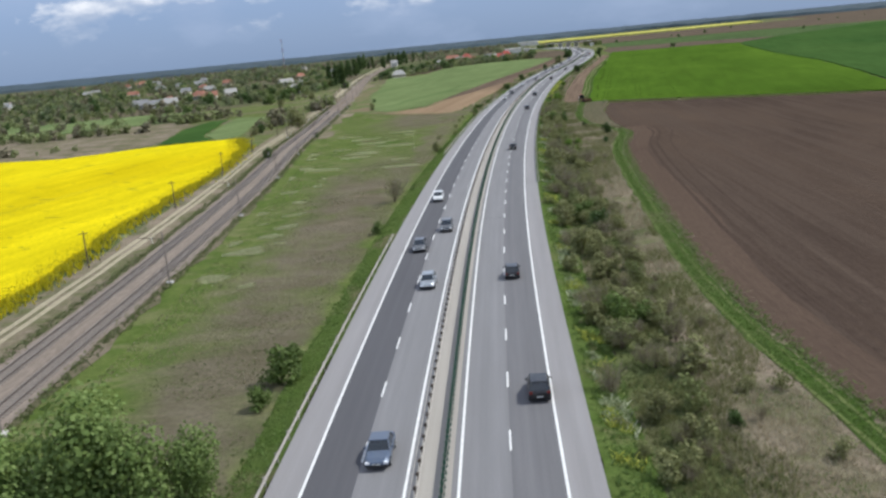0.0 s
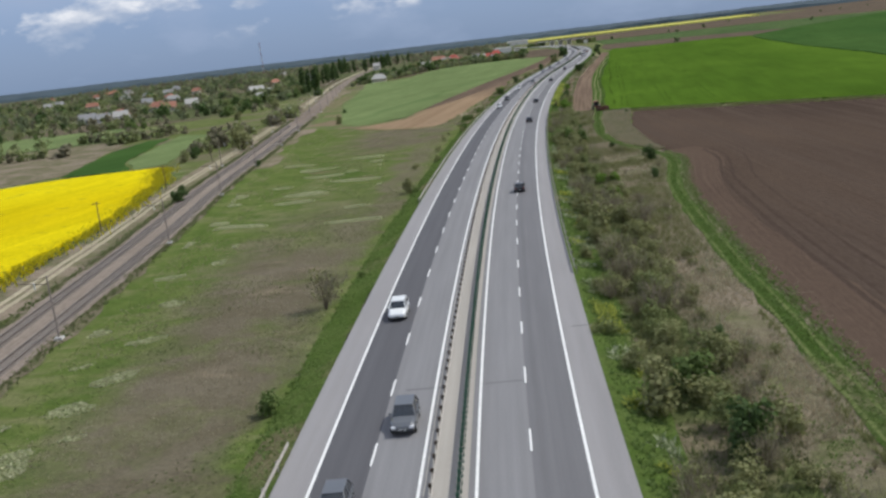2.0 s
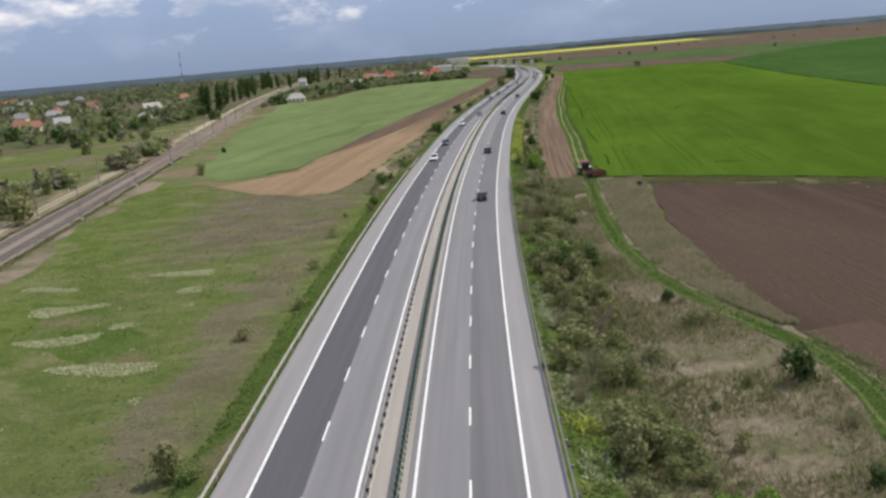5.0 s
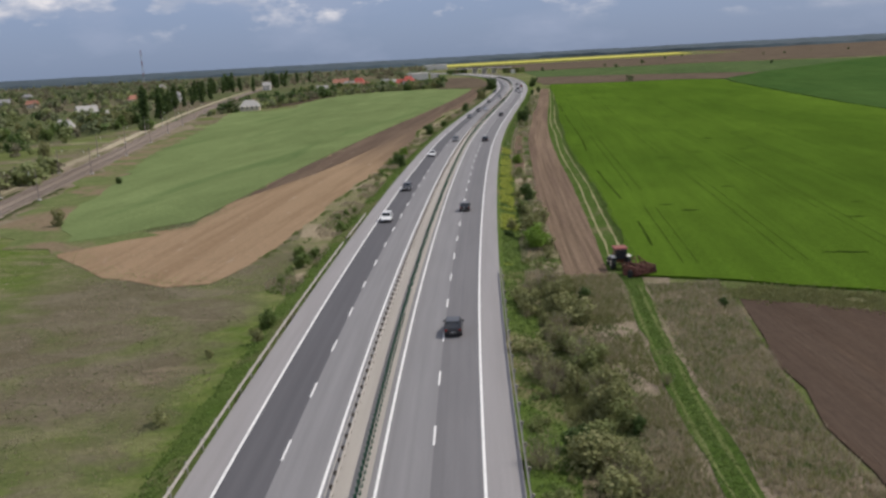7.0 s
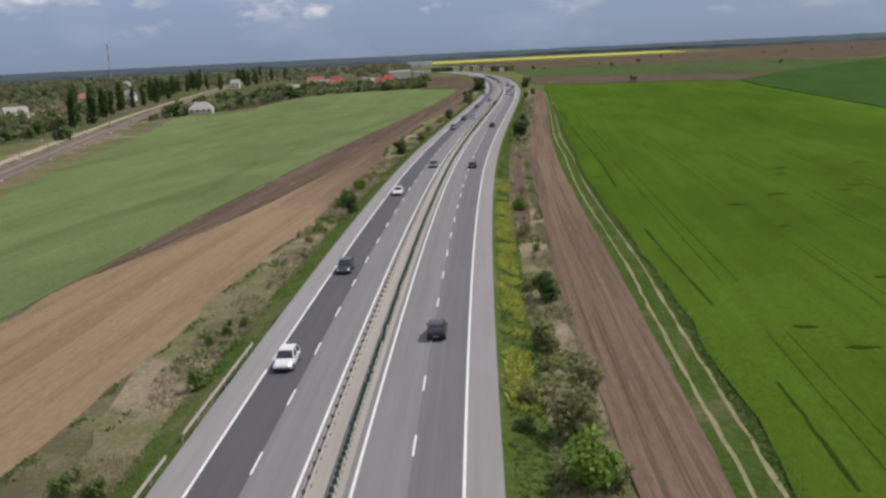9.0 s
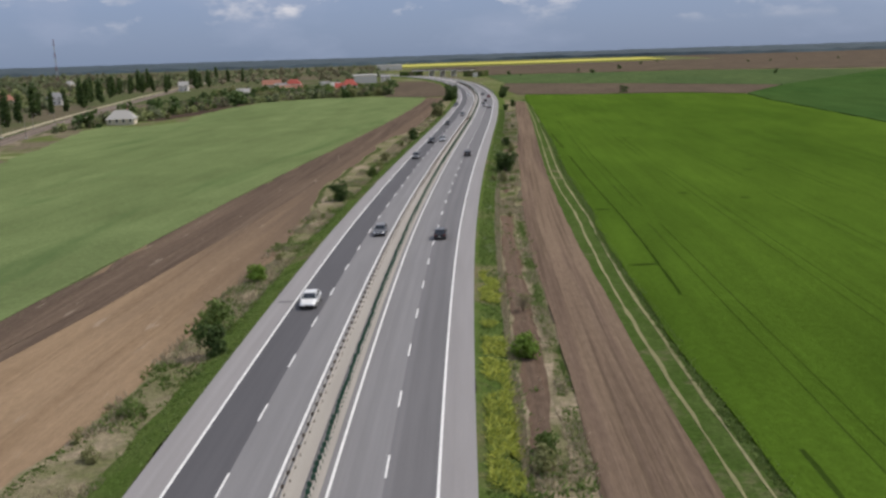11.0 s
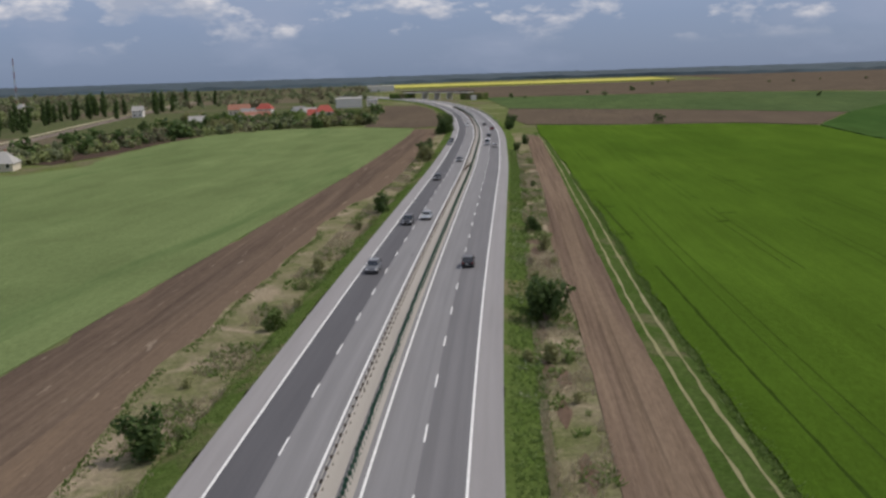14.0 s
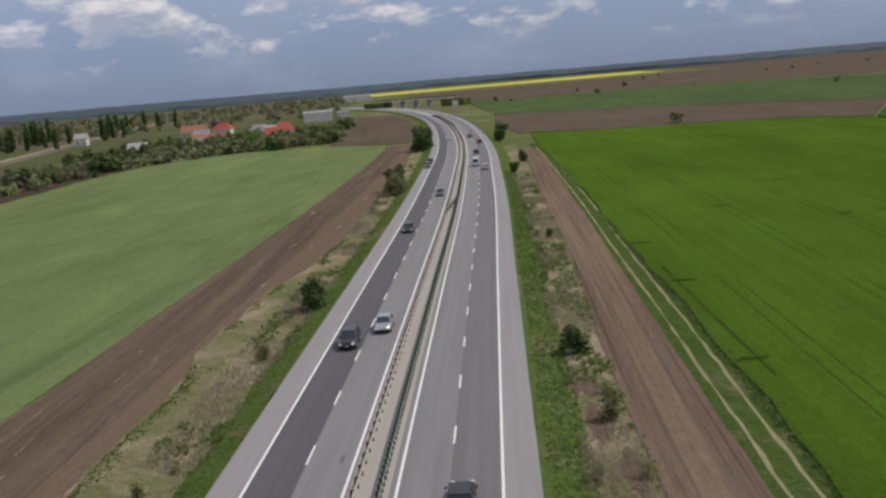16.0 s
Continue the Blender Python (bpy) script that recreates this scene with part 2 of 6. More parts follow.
def meadow_material():
    m = Mat("meadow_sward", 1.0, spec=0.0)
    sp = m.node("ShaderNodeSeparateXYZ")
    m.link(m.tc.outputs["UV"], sp.inputs[0])
    wide, mid = m.noise(0.028, 6, 0.6, dist=0.7), m.noise(0.11, 6, 0.65, "Object", (1, 1.7, 1), 0.4)
    across = m.mix(0.42, sp.outputs[0], m.mix(0.5, wide, mid))
    along = m.mix(0.16, sp.outputs[1], wide)
    dead = m.mix(1.0, m.ramp(across, [(0.36, 0.0), (0.52, 1.0), (0.72, 1.0), (0.77, 0.0)]), m.ramp(along, [(0.0, 0.9), (0.50, 1.0), (0.60, 0.15), (0.74, 0.15), (0.79, 1.0), (0.90, 0.9)]), "MULTIPLY")
    dead = m.mix(1.0, dead, m.ramp(across, [(0.65, 0.0), (0.69, 0.8), (0.75, 0.8), (0.79, 0.0)]), "LIGHTEN")
    dead = m.mix(1.0, dead, m.ramp(m.noise(0.075, 7, 0.68, dist=0.5), [(0.36, 0.40), (0.52, 1.0)]), "MULTIPLY")
    green = m.mix(m.ramp(m.noise(0.3, 6, 0.65), [(0.35, 0.0), (0.65, 1.0)]), (0.078, 0.118, 0.027), (0.126, 0.156, 0.046))
    green = m.mix(m.ramp(mid, [(0.50, 0.0), (0.62, 0.7)]), green, (0.186, 0.182, 0.088))
    brown = m.mix(m.ramp(mid, [(0.38, 0.0), (0.62, 1.0)]), (0.120, 0.102, 0.068), (0.158, 0.134, 0.096))
    brown = m.mix(m.ramp(m.noise(0.06, 5, 0.6, "Object", (1, 2.6, 1), 0.5), [(0.60, 0.0), (0.70, 0.8)]), brown, (0.215, 0.172, 0.122))
    col = m.mix(dead, green, brown)
    f = m.noise(2.0, 6, 0.75)
    m.color(m.mix(0.6, col, m.ramp(f, [(0.25, 0.45), (0.5, 0.95), (0.75, 1.5)]), "MULTIPLY")).bump(f, 0.8, 0.25)
    return m.m


M_MEADOW = meadow_material()
M_PLAIN = grassy("far_plain", (0.080, 0.100, 0.044), (0.108, 0.115, 0.056), (0.138, 0.114, 0.080), 0.5, 0.006)
M_VERGE = grassy("verge_grass", (0.074, 0.116, 0.026), (0.102, 0.138, 0.040), (0.165, 0.148, 0.080), 0.28, 0.06)
M_DRY = grassy("dry_weeds", (0.205, 0.168, 0.120), (0.128, 0.136, 0.062), (0.262, 0.212, 0.158), 0.5, 0.07)
M_DEAD = grassy("dead_weeds", (0.195, 0.160, 0.116), (0.128, 0.130, 0.064), (0.240, 0.196, 0.148), 0.5, 0.07)
M_TRACK = grassy("green_track", (0.055, 0.094, 0.020), (0.078, 0.114, 0.032), (0.135, 0.132, 0.068), 0.25, 0.08)
M_LANE_D = asphalt("asphalt_dark", (0.092, 0.089, 0.096), 0.07)
M_LANE_L = asphalt("asphalt_grey", (0.196, 0.190, 0.194), 0.08)
M_LANE_R = asphalt("asphalt_mid", (0.146, 0.141, 0.146), 0.10)
M_SHOULDER = asphalt("shoulder_asphalt", (0.252, 0.238, 0.238), 0.05)
M_MEDIAN = asphalt("median_concrete", (0.350, 0.322, 0.288), 0.07)
M_PAINT = plain("road_paint", (0.72, 0.71, 0.69), 0.6, vary=0.12, scale=1.5)
M_PLOUGH = soil("ploughed_dark", (0.060, 0.043, 0.034), (0.090, 0.064, 0.048), (0.112, 0.083, 0.063), fur=0.25, streak=(0.082, 0.060, 0.047), lines=0.15, clod=0.16)
M_TAN = soil("ploughed_tan", (0.242, 0.170, 0.108), (0.300, 0.211, 0.135), (0.295, 0.213, 0.142), fur=0.2, streak=(0.222, 0.152, 0.095), lines=0.12, clod=0.16, later=(440.0, 660.0, (0.142, 0.103, 0.076)), pale=(0.31, 0.24, 0.175))
M_BROWN = soil("ploughed_brown", (0.090, 0.066, 0.052), (0.120, 0.087, 0.066), (0.20, 0.152, 0.114), fur=0.35, streak=(0.145, 0.106, 0.078), lines=0.3, clod=0.2, pale=(0.27, 0.215, 0.165))
# paler than the near rapeseed: distance haze is mixed into its yellow
M_HAZERAPE = crop("far_rapeseed_hazed", (0.42, 0.39, 0.09), (0.50, 0.47, 0.13), None)
M_RUT = soil("rut_dirt", (0.215, 0.208, 0.105), (0.270, 0.250, 0.142), (0.32, 0.29, 0.185))
M_SCRUB = grassy("green_scrub", (0.088, 0.112, 0.038), (0.124, 0.136, 0.058), (0.180, 0.152, 0.098), 0.45, 0.07)
M_FARGREEN = crop("far_wheat", (0.066, 0.098, 0.040), (0.082, 0.115, 0.046), None)
M_FADE = grassy("thin_wheat_sward", (0.112, 0.142, 0.054), (0.150, 0.172, 0.072), (0.205, 0.158, 0.104), 0.5, 0.05)
M_DRY2 = grassy("straw_bank", (0.225, 0.194, 0.122), (0.140, 0.150, 0.064), (0.300, 0.245, 0.170), 0.42, 0.09)
M_STRIP = soil("ploughed_strip", (0.150, 0.108, 0.077), (0.190, 0.138, 0.099), (0.225, 0.168, 0.122), fur=0.4, streak=(0.134, 0.095, 0.072), lines=0.8, clod=0.2)
M_STRAW = grassy("pale_straw", (0.270, 0.225, 0.150), (0.215, 0.190, 0.115), (0.34, 0.275, 0.195), 0.5, 0.2)
M_DITCH = soil("ditch_earth", (0.108, 0.076, 0.057), (0.150, 0.108, 0.080), (0.205, 0.155, 0.115), fur=0.5, streak=(0.132, 0.088, 0.062), lines=0.2, clod=0.35)
M_FARSOIL = soil("far_soil", (0.098, 0.076, 0.058), (0.125, 0.098, 0.070), (0.14, 0.115, 0.085))
M_WHEAT = crop("young_wheat", (0.122, 0.160, 0.065), (0.162, 0.205, 0.086), None, rows=0.05, streak=(0.082, 0.128, 0.048))
M_GREEN = crop("bright_wheat", (0.041, 0.078, 0.008), (0.068, 0.119, 0.013), None, sheen=(0.50, 0.78, 0.16))
M_GREEN2 = crop("dark_wheat", (0.040, 0.082, 0.022), (0.054, 0.100, 0.027), None)
M_TRAMLINE = soil("tramline_earth", (0.028, 0.052, 0.008), (0.040, 0.068, 0.012), (0.05, 0.07, 0.02), lines=0.1)
M_HEADLAND = soil("ploughed_headland", (0.082, 0.057, 0.044), (0.106, 0.075, 0.056), (0.124, 0.090, 0.068), fur=0.2, lines=0.12, clod=0.16)
M_FURROW = soil("furrow_earth", (0.060, 0.043, 0.034), (0.074, 0.053, 0.042), (0.085, 0.062, 0.048), lines=0.1)
M_RAPE = crop("rapeseed", (0.56, 0.43, 0.005), (0.66, 0.54, 0.008), (0.30, 0.26, 0.02), 40.0)
M_BALLAST = soil("ballast", (0.205, 0.166, 0.136), (0.262, 0.216, 0.178), (0.305, 0.256, 0.214))
M_DIRT = soil("dirt_road", (0.33, 0.29, 0.20), (0.40, 0.35, 0.25), (0.42, 0.38, 0.28))
M_DIRT2 = soil("worn_track", (0.100, 0.130, 0.040), (0.130, 0.148, 0.060), (0.17, 0.17, 0.09))
M_RAILSTEEL = plain("rail_steel", (0.095, 0.075, 0.065), 0.6, 0.2)
M_STEEL = plain("galvanised_steel", (0.34, 0.315, 0.285), 0.8, 0.0, spec=0.1)
M_STEEL_D = plain("weathered_steel", (0.12, 0.092, 0.075), 0.85, 0.0, spec=0.1)
M_GREENP = plain("green_plastic", (0.032, 0.100, 0.060), 0.5)
M_CONC = plain("concrete", (0.48, 0.46, 0.43), 0.9)
M_RUBBER = plain("rubber", (0.02, 0.02, 0.02), 0.85)
M_CHROME = plain("alloy", (0.55, 0.55, 0.57), 0.3, 0.9)
M_LAMP = plain("lamp_glass", (0.8, 0.8, 0.82), 0.15, 0.0)
M_RED = plain("red_lens", (0.20, 0.02, 0.015), 0.2)
M_BARK = plain("bark", (0.11, 0.085, 0.06), 0.95, vary=0.35)
M_GLASS = plain("dark_glass", (0.02, 0.024, 0.03), 0.06, 0.0, spec=0.8)
M_PLATE = plain("plate_white", (0.75, 0.75, 0.72), 0.5)
M_BAR = plain("plate_bar", (0.05, 0.05, 0.05), 0.6)
L_GREEN = leafy("leaf_green", (0.095, 0.142, 0.034), (0.136, 0.195, 0.052), (0.185, 0.245, 0.078))
L_BRIGHT = leafy("leaf_bright", (0.112, 0.190, 0.026), (0.162, 0.262, 0.040), (0.220, 0.325, 0.064))
L_DARK = leafy("leaf_dark", (0.050, 0.085, 0.024), (0.076, 0.122, 0.034), (0.108, 0.158, 0.048))
L_OLIVE = leafy("leaf_olive", (0.168, 0.180, 0.072), (0.222, 0.230, 0.095), (0.280, 0.275, 0.128))
L_THICKET = leafy("leaf_thicket", (0.134, 0.160, 0.056), (0.184, 0.212, 0.076), (0.236, 0.258, 0.104))
L_SPRING = leafy("leaf_spring", (0.201, 0.238, 0.091), (0.262, 0.299, 0.122), (0.317, 0.342, 0.159))
L_BARE = leafy("bare_twig", (0.208, 0.176, 0.130), (0.273, 0.234, 0.169), (0.325, 0.286, 0.195))
L_BLOSSOM = leafy("white_blossom", (0.17, 0.22, 0.08), (0.33, 0.36, 0.21), (0.54, 0.55, 0.40))
L_YELLOW = leafy("yellow_blossom", (0.18, 0.24, 0.055), (0.40, 0.44, 0.085), (0.66, 0.66, 0.14))
L_STRAW = leafy("straw", (0.29, 0.245, 0.165), (0.38, 0.325, 0.225), (0.47, 0.41, 0.29))

# ---------------------------------------------------------------- helpers


def mesh(name, verts, faces, material, uvs=None, smooth=False):
    me = bpy.data.meshes.new(name)
    me.from_pydata(verts, [], faces)
    if uvs is not None:
        lay = me.uv_layers.new(name="UVMap")
        idx = np.empty(len(me.loops), dtype=np.int32)
        me.loops.foreach_get("vertex_index", idx)
        lay.data.foreach_set("uv", np.asarray(uvs, dtype=np.float32)[idx].ravel())
    if material:
        me.materials.append(material)
    if smooth:
        me.polygons.foreach_set("use_smooth", [True] * len(me.polygons))
    me.update()
    return me


def obj(name, me, parent=None, label="", category="", group="", kind=""):
    ob = new(name, me)
    if parent:
        ob.parent = parent
    return tagged(ob, label, category, group, kind)


def bmesh_mesh(bm, name, material, smooth=False):
    me = bpy.data.meshes.new(name)
    bm.to_mesh(me)
    bm.free()
    if material:
        me.materials.append(material)
    if smooth:
        me.polygons.foreach_set("use_smooth", [True] * len(me.polygons))
    return me


def part(name, bm, material, parent, label="", smooth=False):
    ob = new(name, bmesh_mesh(bm, name, material, smooth))
    ob.parent = parent
    return tagged(ob, label)


def box(bm, x0, x1, y0, y1, z0, z1, bevel=0.0):
    r = bmesh.ops.create_cube(bm, size=1.0, matrix=Matrix.Translation(((x0 + x1) / 2, (y0 + y1) / 2, (z0 + z1) / 2)) @ Matrix.Diagonal((x1 - x0, y1 - y0, z1 - z0, 1)))
    if bevel:
        es = list({e for v in r["verts"] for e in v.link_edges})
        bmesh.ops.bevel(bm, geom=es, offset=bevel, segments=2, affect="EDGES", profile=0.6)
    return bm


def cyl(bm, a, b, r0, r1=None, seg=8):
    a, b = Vector(a), Vector(b)
    r1 = r0 if r1 is None else r1
    d = b - a
    m = Matrix.Translation((a + b) / 2) @ d.to_track_quat("Z", "Y").to_matrix().to_4x4()
    bmesh.ops.create_cone(bm, cap_ends=True, segments=seg, radius1=r0, radius2=max(r1, 1e-3), depth=d.length, matrix=m)
    return bm


UNIT = 0.955       # the plan below is drawn in units of this many metres


def plan(x, y, z=0.0):
    return x * UNIT, y * UNIT, z


def spline(points, step, reach=36):
    """Catmull-Rom through (y, x) stations, evened out, as two arrays."""
    p = np.array(points, dtype=float)
    ys = np.arange(p[0, 0], p[-1, 0] + 0.01, step)
    k = np.clip(np.searchsorted(p[:, 0], ys, side="right") - 1, 0, len(p) - 2)
    m = np.gradient(p[:, 1], p[:, 0])
    h = p[k + 1, 0] - p[k, 0]
    t = (ys - p[k, 0]) / h
    xs = (2 * t**3 - 3 * t**2 + 1) * p[k, 1] + (t**3 - 2 * t**2 + t) * h * m[k] + (-2 * t**3 + 3 * t**2) * p[k + 1, 1] + (t**3 - t**2) * h * m[k + 1]
    w = max(3, int(reach / step) | 1)
    for _ in range(2):
        pad = np.concatenate([2 * xs[0] - xs[w // 2:0:-1], xs, 2 * xs[-1] - xs[-2:-w // 2 - 1:-1]])
        xs = np.convolve(pad, np.ones(w) / w, mode="valid")[:len(ys)]
    return ys, xs


class Line:
    """A way over the ground: at(s, o) is the place s along y and o to its right."""

    def __init__(self, points, step=4.0, reach=36):
        self.y, self.x = spline(points, step, reach)
        self.dx = np.gradient(self.x, self.y)

    def at(self, s, o=0.0):
        x, d = np.interp(s, self.y, self.x), np.interp(s, self.y, self.dx)
        n = math.hypot(1, d)
        return (x + o / n) * UNIT, (s - o * d / n) * UNIT

    def turn(self, s):
        return -math.degrees(math.atan(np.interp(s, self.y, self.dx)))


ROAD = Line([(-120, 4), (0, -6), (60, -10.8), (100, -13.6), (140, -16.1), (180, -18.1), (220, -19.7), (260, -20.8), (300, -21.5), (340, -21.8), (380, -21.65), (420, -20.9), (460, -19.8), (500, -18.4), (540, -16.6),
             (580, -14.4), (620, -11.5), (660, -8.2), (700, -4.6), (740, -0.8), (780, 3.0), (820, 6.9), (860, 10.4), (905, 14), (950, 17.6), (1020, 21.5), (1090, 23.5), (1160, 24.2), (1224, 23),
             (1300, 19), (1371, 13), (1440, 4), (1511, -10), (1580, -28), (1700, -70), (1900, -160)])
RAIL = Line([(-120, -38), (20, -51.5), (80, -58.8), (130, -65.2), (190, -74), (250, -83.8), (300, -93), (375, -104), (465, -118), (600, -139.5), (738, -164), (930, -196), (1200, -233), (1450, -262), (1800, -300)])
TRACK = Line([(-60, 45), (40, 25), (73, 19.7), (90, 17), (115, 14.4), (146, 13.2), (166, 12.7), (193, 12), (223, 11.8), (237, 12), (250, 12.6), (262, 14.6), (278, 15.6), (289, 13), (302, 8.2), (312, 6), (322, 4.9), (335, 4.3),
              (357, 4.8), (388, 6.4), (410, 8), (440, 9)], 2.0, 9)


def strip(name, line, o0, o1, s0, s1, z0, material, z1=None, step=5.0, thick=0.0, wobble=0.0, seed=0, parent=None, **tags):
    """A band along a way between two offsets (numbers, or functions of s)."""
    z1 = z0 if z1 is None else z1
    ss = np.linspace(s0, s1, max(2, int((s1 - s0) / step) + 1))
    rng = np.random.RandomState(seed)
    v, uv = [], []
    for s in ss:
        a = o0(s) if callable(o0) else o0
        b = o1(s) if callable(o1) else o1
        if wobble:
            a, b = a + rng.uniform(-wobble, wobble), b + rng.uniform(-wobble, wobble)
        for o, z in ((a, z0), (b, z1)):
            x, y = line.at(s, o)
            v.append((x, y, z)); uv.append((o * UNIT, s * UNIT))
    n = len(ss)
    f = [(2 * i, 2 * i + 1, 2 * i + 3, 2 * i + 2) for i in range(n - 1)]
    if thick:
        v += [(x, y, z - thick) for x, y, z in v]
        uv += uv
        k = 2 * n
        f += [(k + 2 * i, 2 * i, 2 * i + 2, k + 2 * i + 2) for i in range(n - 1)]
        f += [(2 * i + 1, k + 2 * i + 1, k + 2 * i + 3, 2 * i + 3) for i in range(n - 1)]
        f += [(0, k, k + 1, 1), (2 * n - 2, 2 * n - 1, k + 2 * n - 1, k + 2 * n - 2)]
    return obj(name, mesh(name, v, f, material, uv), parent, **tags)


def field(name, poly, z, material, rows=0.0, ragged=0.6, seed=0, thick=0.5, **tags):
    """A sown or ploughed plot with a ragged edge and a low bank round it; rows: degrees of its furrows from +y towards +x."""
    rng = np.random.RandomState(seed + 11)
    poly = [(x * UNIT, y * UNIT) for x, y in poly]
    pts = []
    for (x0, y0), (x1, y1) in zip(poly, poly[1:] + poly[:1]):
        d = math.hypot(x1 - x0, y1 - y0)
        n = max(1, min(60, int(d / 6)))
        for k in range(n):
            j = ragged if k else 0
            pts.append((x0 + (x1 - x0) * k / n + rng.uniform(-j, j), y0 + (y1 - y0) * k / n + rng.uniform(-j, j)))
    bm = bmesh.new()
    vs = [bm.verts.new((x, y, z)) for x, y in pts]
    face = bm.faces.new(vs)
    face.normal_update()
    if face.normal.z < 0:
        face.normal_flip()
    low = [bm.verts.new((x, y, z - thick)) for x, y in pts]
    for i in range(len(vs)):
        j = (i + 1) % len(vs)
        bm.faces.new((vs[i], vs[j], low[j], low[i]))
    bmesh.ops.triangulate(bm, faces=[face])
    lay = bm.loops.layers.uv.new("UVMap")
    c, s = math.cos(radians(rows)), math.sin(radians(rows))
    for fc in bm.faces:
        for lp in fc.loops:
            x, y = lp.vert.co.x, lp.vert.co.y
            lp[lay].uv = (x * c - y * s, x * s + y * c)
    tags.setdefault("kind", "structure")
    return obj(name, bmesh_mesh(bm, name, material), **tags)


GZ = -0.95     # the plain lies this far below the carriageway

# ---------------------------------------------------------------- ground and fields
def ground_sheet():
    xs = np.concatenate([np.linspace(-4500, -900, 10), np.linspace(-800, 800, 33), np.linspace(900, 4500, 10)])
    ys = np.concatenate([np.linspace(-600, -100, 4), np.linspace(-50, 2000, 42), np.linspace(2300, 5600, 12)])
    v = [(x, y, GZ - 0.25) for y in ys for x in xs]
    n = len(xs)
    f = [(j * n + i, j * n + i + 1, (j + 1) * n + i + 1, (j + 1) * n + i) for j in range(len(ys) - 1) for i in range(n - 1)]
    obj("ground", mesh("ground", v, f, M_GROUND), label="flat grassy plain reaching to the horizon", category="ground", kind="structure")


ground_sheet()
# the embankment: grass slopes on either side of the paved deck
for nm, sg in (("verge_west", -1), ("verge_east", 1)):
    strip(nm, ROAD, (lambda s: -16.0) if sg < 0 else (lambda s: 11.5), (lambda s: -12.1) if sg < 0 else (lambda s: 15.8), -110, 1700,
          GZ - 0.2 if sg < 0 else -0.06, M_VERGE, -0.06 if sg < 0 else GZ - 0.2, wobble=0.35, seed=3, label="green grass slope beside the motorway", category="verge", kind="structure")

# plots east of the road
field("ploughed_field", [(17.6, 384), (13.6, 347), (13.4, 330), (14.2, 318)] + [(float(np.interp(y, TRACK.y, TRACK.x)) + 2.1, y) for y in range(288, -41, -12)] + [(60, -100), (420, -100), (420, 182), (103, 338)],
      GZ - 0.12, M_PLOUGH, -4, thick=0.2, label="dark brown ploughed field with faint furrows", category="field")
field("rough_weeds", [(14, 372), (13, 392), (20, 393), (63, 367), (106, 338), (104, 330), (60, 352), (22, 372)], GZ - 0.19, M_SCRUB, 0, ragged=0.8, thick=0.05, label="grey-green weeds between the plots", category="verge")
def edge_o(s):
    return float(np.interp(s, [400, 440, 458, 480, 495, 512, 580, 604, 627, 645, 671, 720, 745, 774, 817, 882, 1000], [30.4, 31.4, 32.2, 32.8, 32.8, 32.1, 31.8, 32.3, 32.2, 32.0, 31.1, 31.3, 31.0, 30.4, 29.6, 29.2, 28]))


def rut_o(s):
    return float(np.interp(s, [400, 421, 459, 480, 505, 551, 604, 620, 640, 670, 741, 800, 900], [26.9, 28.0, 28.9, 29.5, 29.4, 29.0, 29.5, 29.0, 28.4, 27.9, 27.8, 27.3, 27.0]))


def strip_o(s):
    """East edge of the ploughed strip."""
    return float(np.interp(s, [400, 420, 440, 484, 518, 557, 604, 640, 667, 741, 843, 900, 975], [26.0, 26.9, 27.5, 28.2, 28.0, 27.8, 27.4, 27.1, 26.9, 26.7, 26.3, 26.6, 27])) - 0.1


WHEAT_EAST = [(110, 337), (122, 380), (130, 440), (141, 545), (146, 683), (166, 918)]
WHEAT_WEST = [tuple(v / UNIT for v in ROAD.at(s, edge_o(s))) for s in range(980, 400, -20)]
field("wheat_field", [(7.5, 397), (20, 392), (63, 366)] + WHEAT_EAST + [(176, 985), (150, 1016), (113, 1026), (89, 1032), (55, 1055)] + WHEAT_WEST, GZ + 0.1, M_GREEN, 4.5, label="bright green field of young wheat with tramlines", category="field")
field("wheat_field", [(112, 335), (420, 184), (900, 60), (1100, 500), (700, 1180), (440, 1350), (235, 1081), (178, 986)] + [(x + 1, y) for x, y in WHEAT_EAST[:0:-1]], GZ + 0.2, M_GREEN2, 7, label="darker green wheat field", category="field")
field("ploughed_field", [(50, 1064), (89, 1042), (114, 1034), (151, 1024), (179, 992), (234, 1083), (158, 1180), (60, 1270), (48, 1150)], GZ - 0.02, M_FARSOIL, 10, label="brown tilled field beyond the wheat", category="field")
field("wheat_field", [(60, 1272), (158, 1182), (236, 1083), (438, 1352), (300, 1500), (60, 1560)], GZ + 0.02, M_FARGREEN, 10, label="narrow green field far along the road", category="field")
field("ploughed_field", [(60, 1580), (300, 1520), (700, 1220), (1500, 900), (4400, 500), (4400, 3600), (640, 3300), (560, 2250), (0, 2150)], GZ, M_FARSOIL, 30, label="brown grey tilled plain in the distance", category="field")
field("rapeseed_field", [(-95, 2260), (465, 2310), (500, 2640), (-115, 2580)], GZ + 1.6, M_HAZERAPE, 30, ragged=4, thick=1.8, label="yellow flowering rapeseed strip near the horizon", category="field")
strip("ploughed_strip", ROAD, lambda s: 20.1 + 0.4 * math.sin(s * 0.05), strip_o, 397, 975, GZ - 0.05, M_STRIP, wobble=0.1, seed=5, label="narrow strip of ploughed reddish earth", category="field", kind="structure")
strip("field_edge", ROAD, 25.6, lambda s: edge_o(s) + 0.5, 399, 1000, GZ - 0.12, M_TRACK, wobble=0.3, seed=7, label="grass band with a farm track", category="verge", kind="structure")
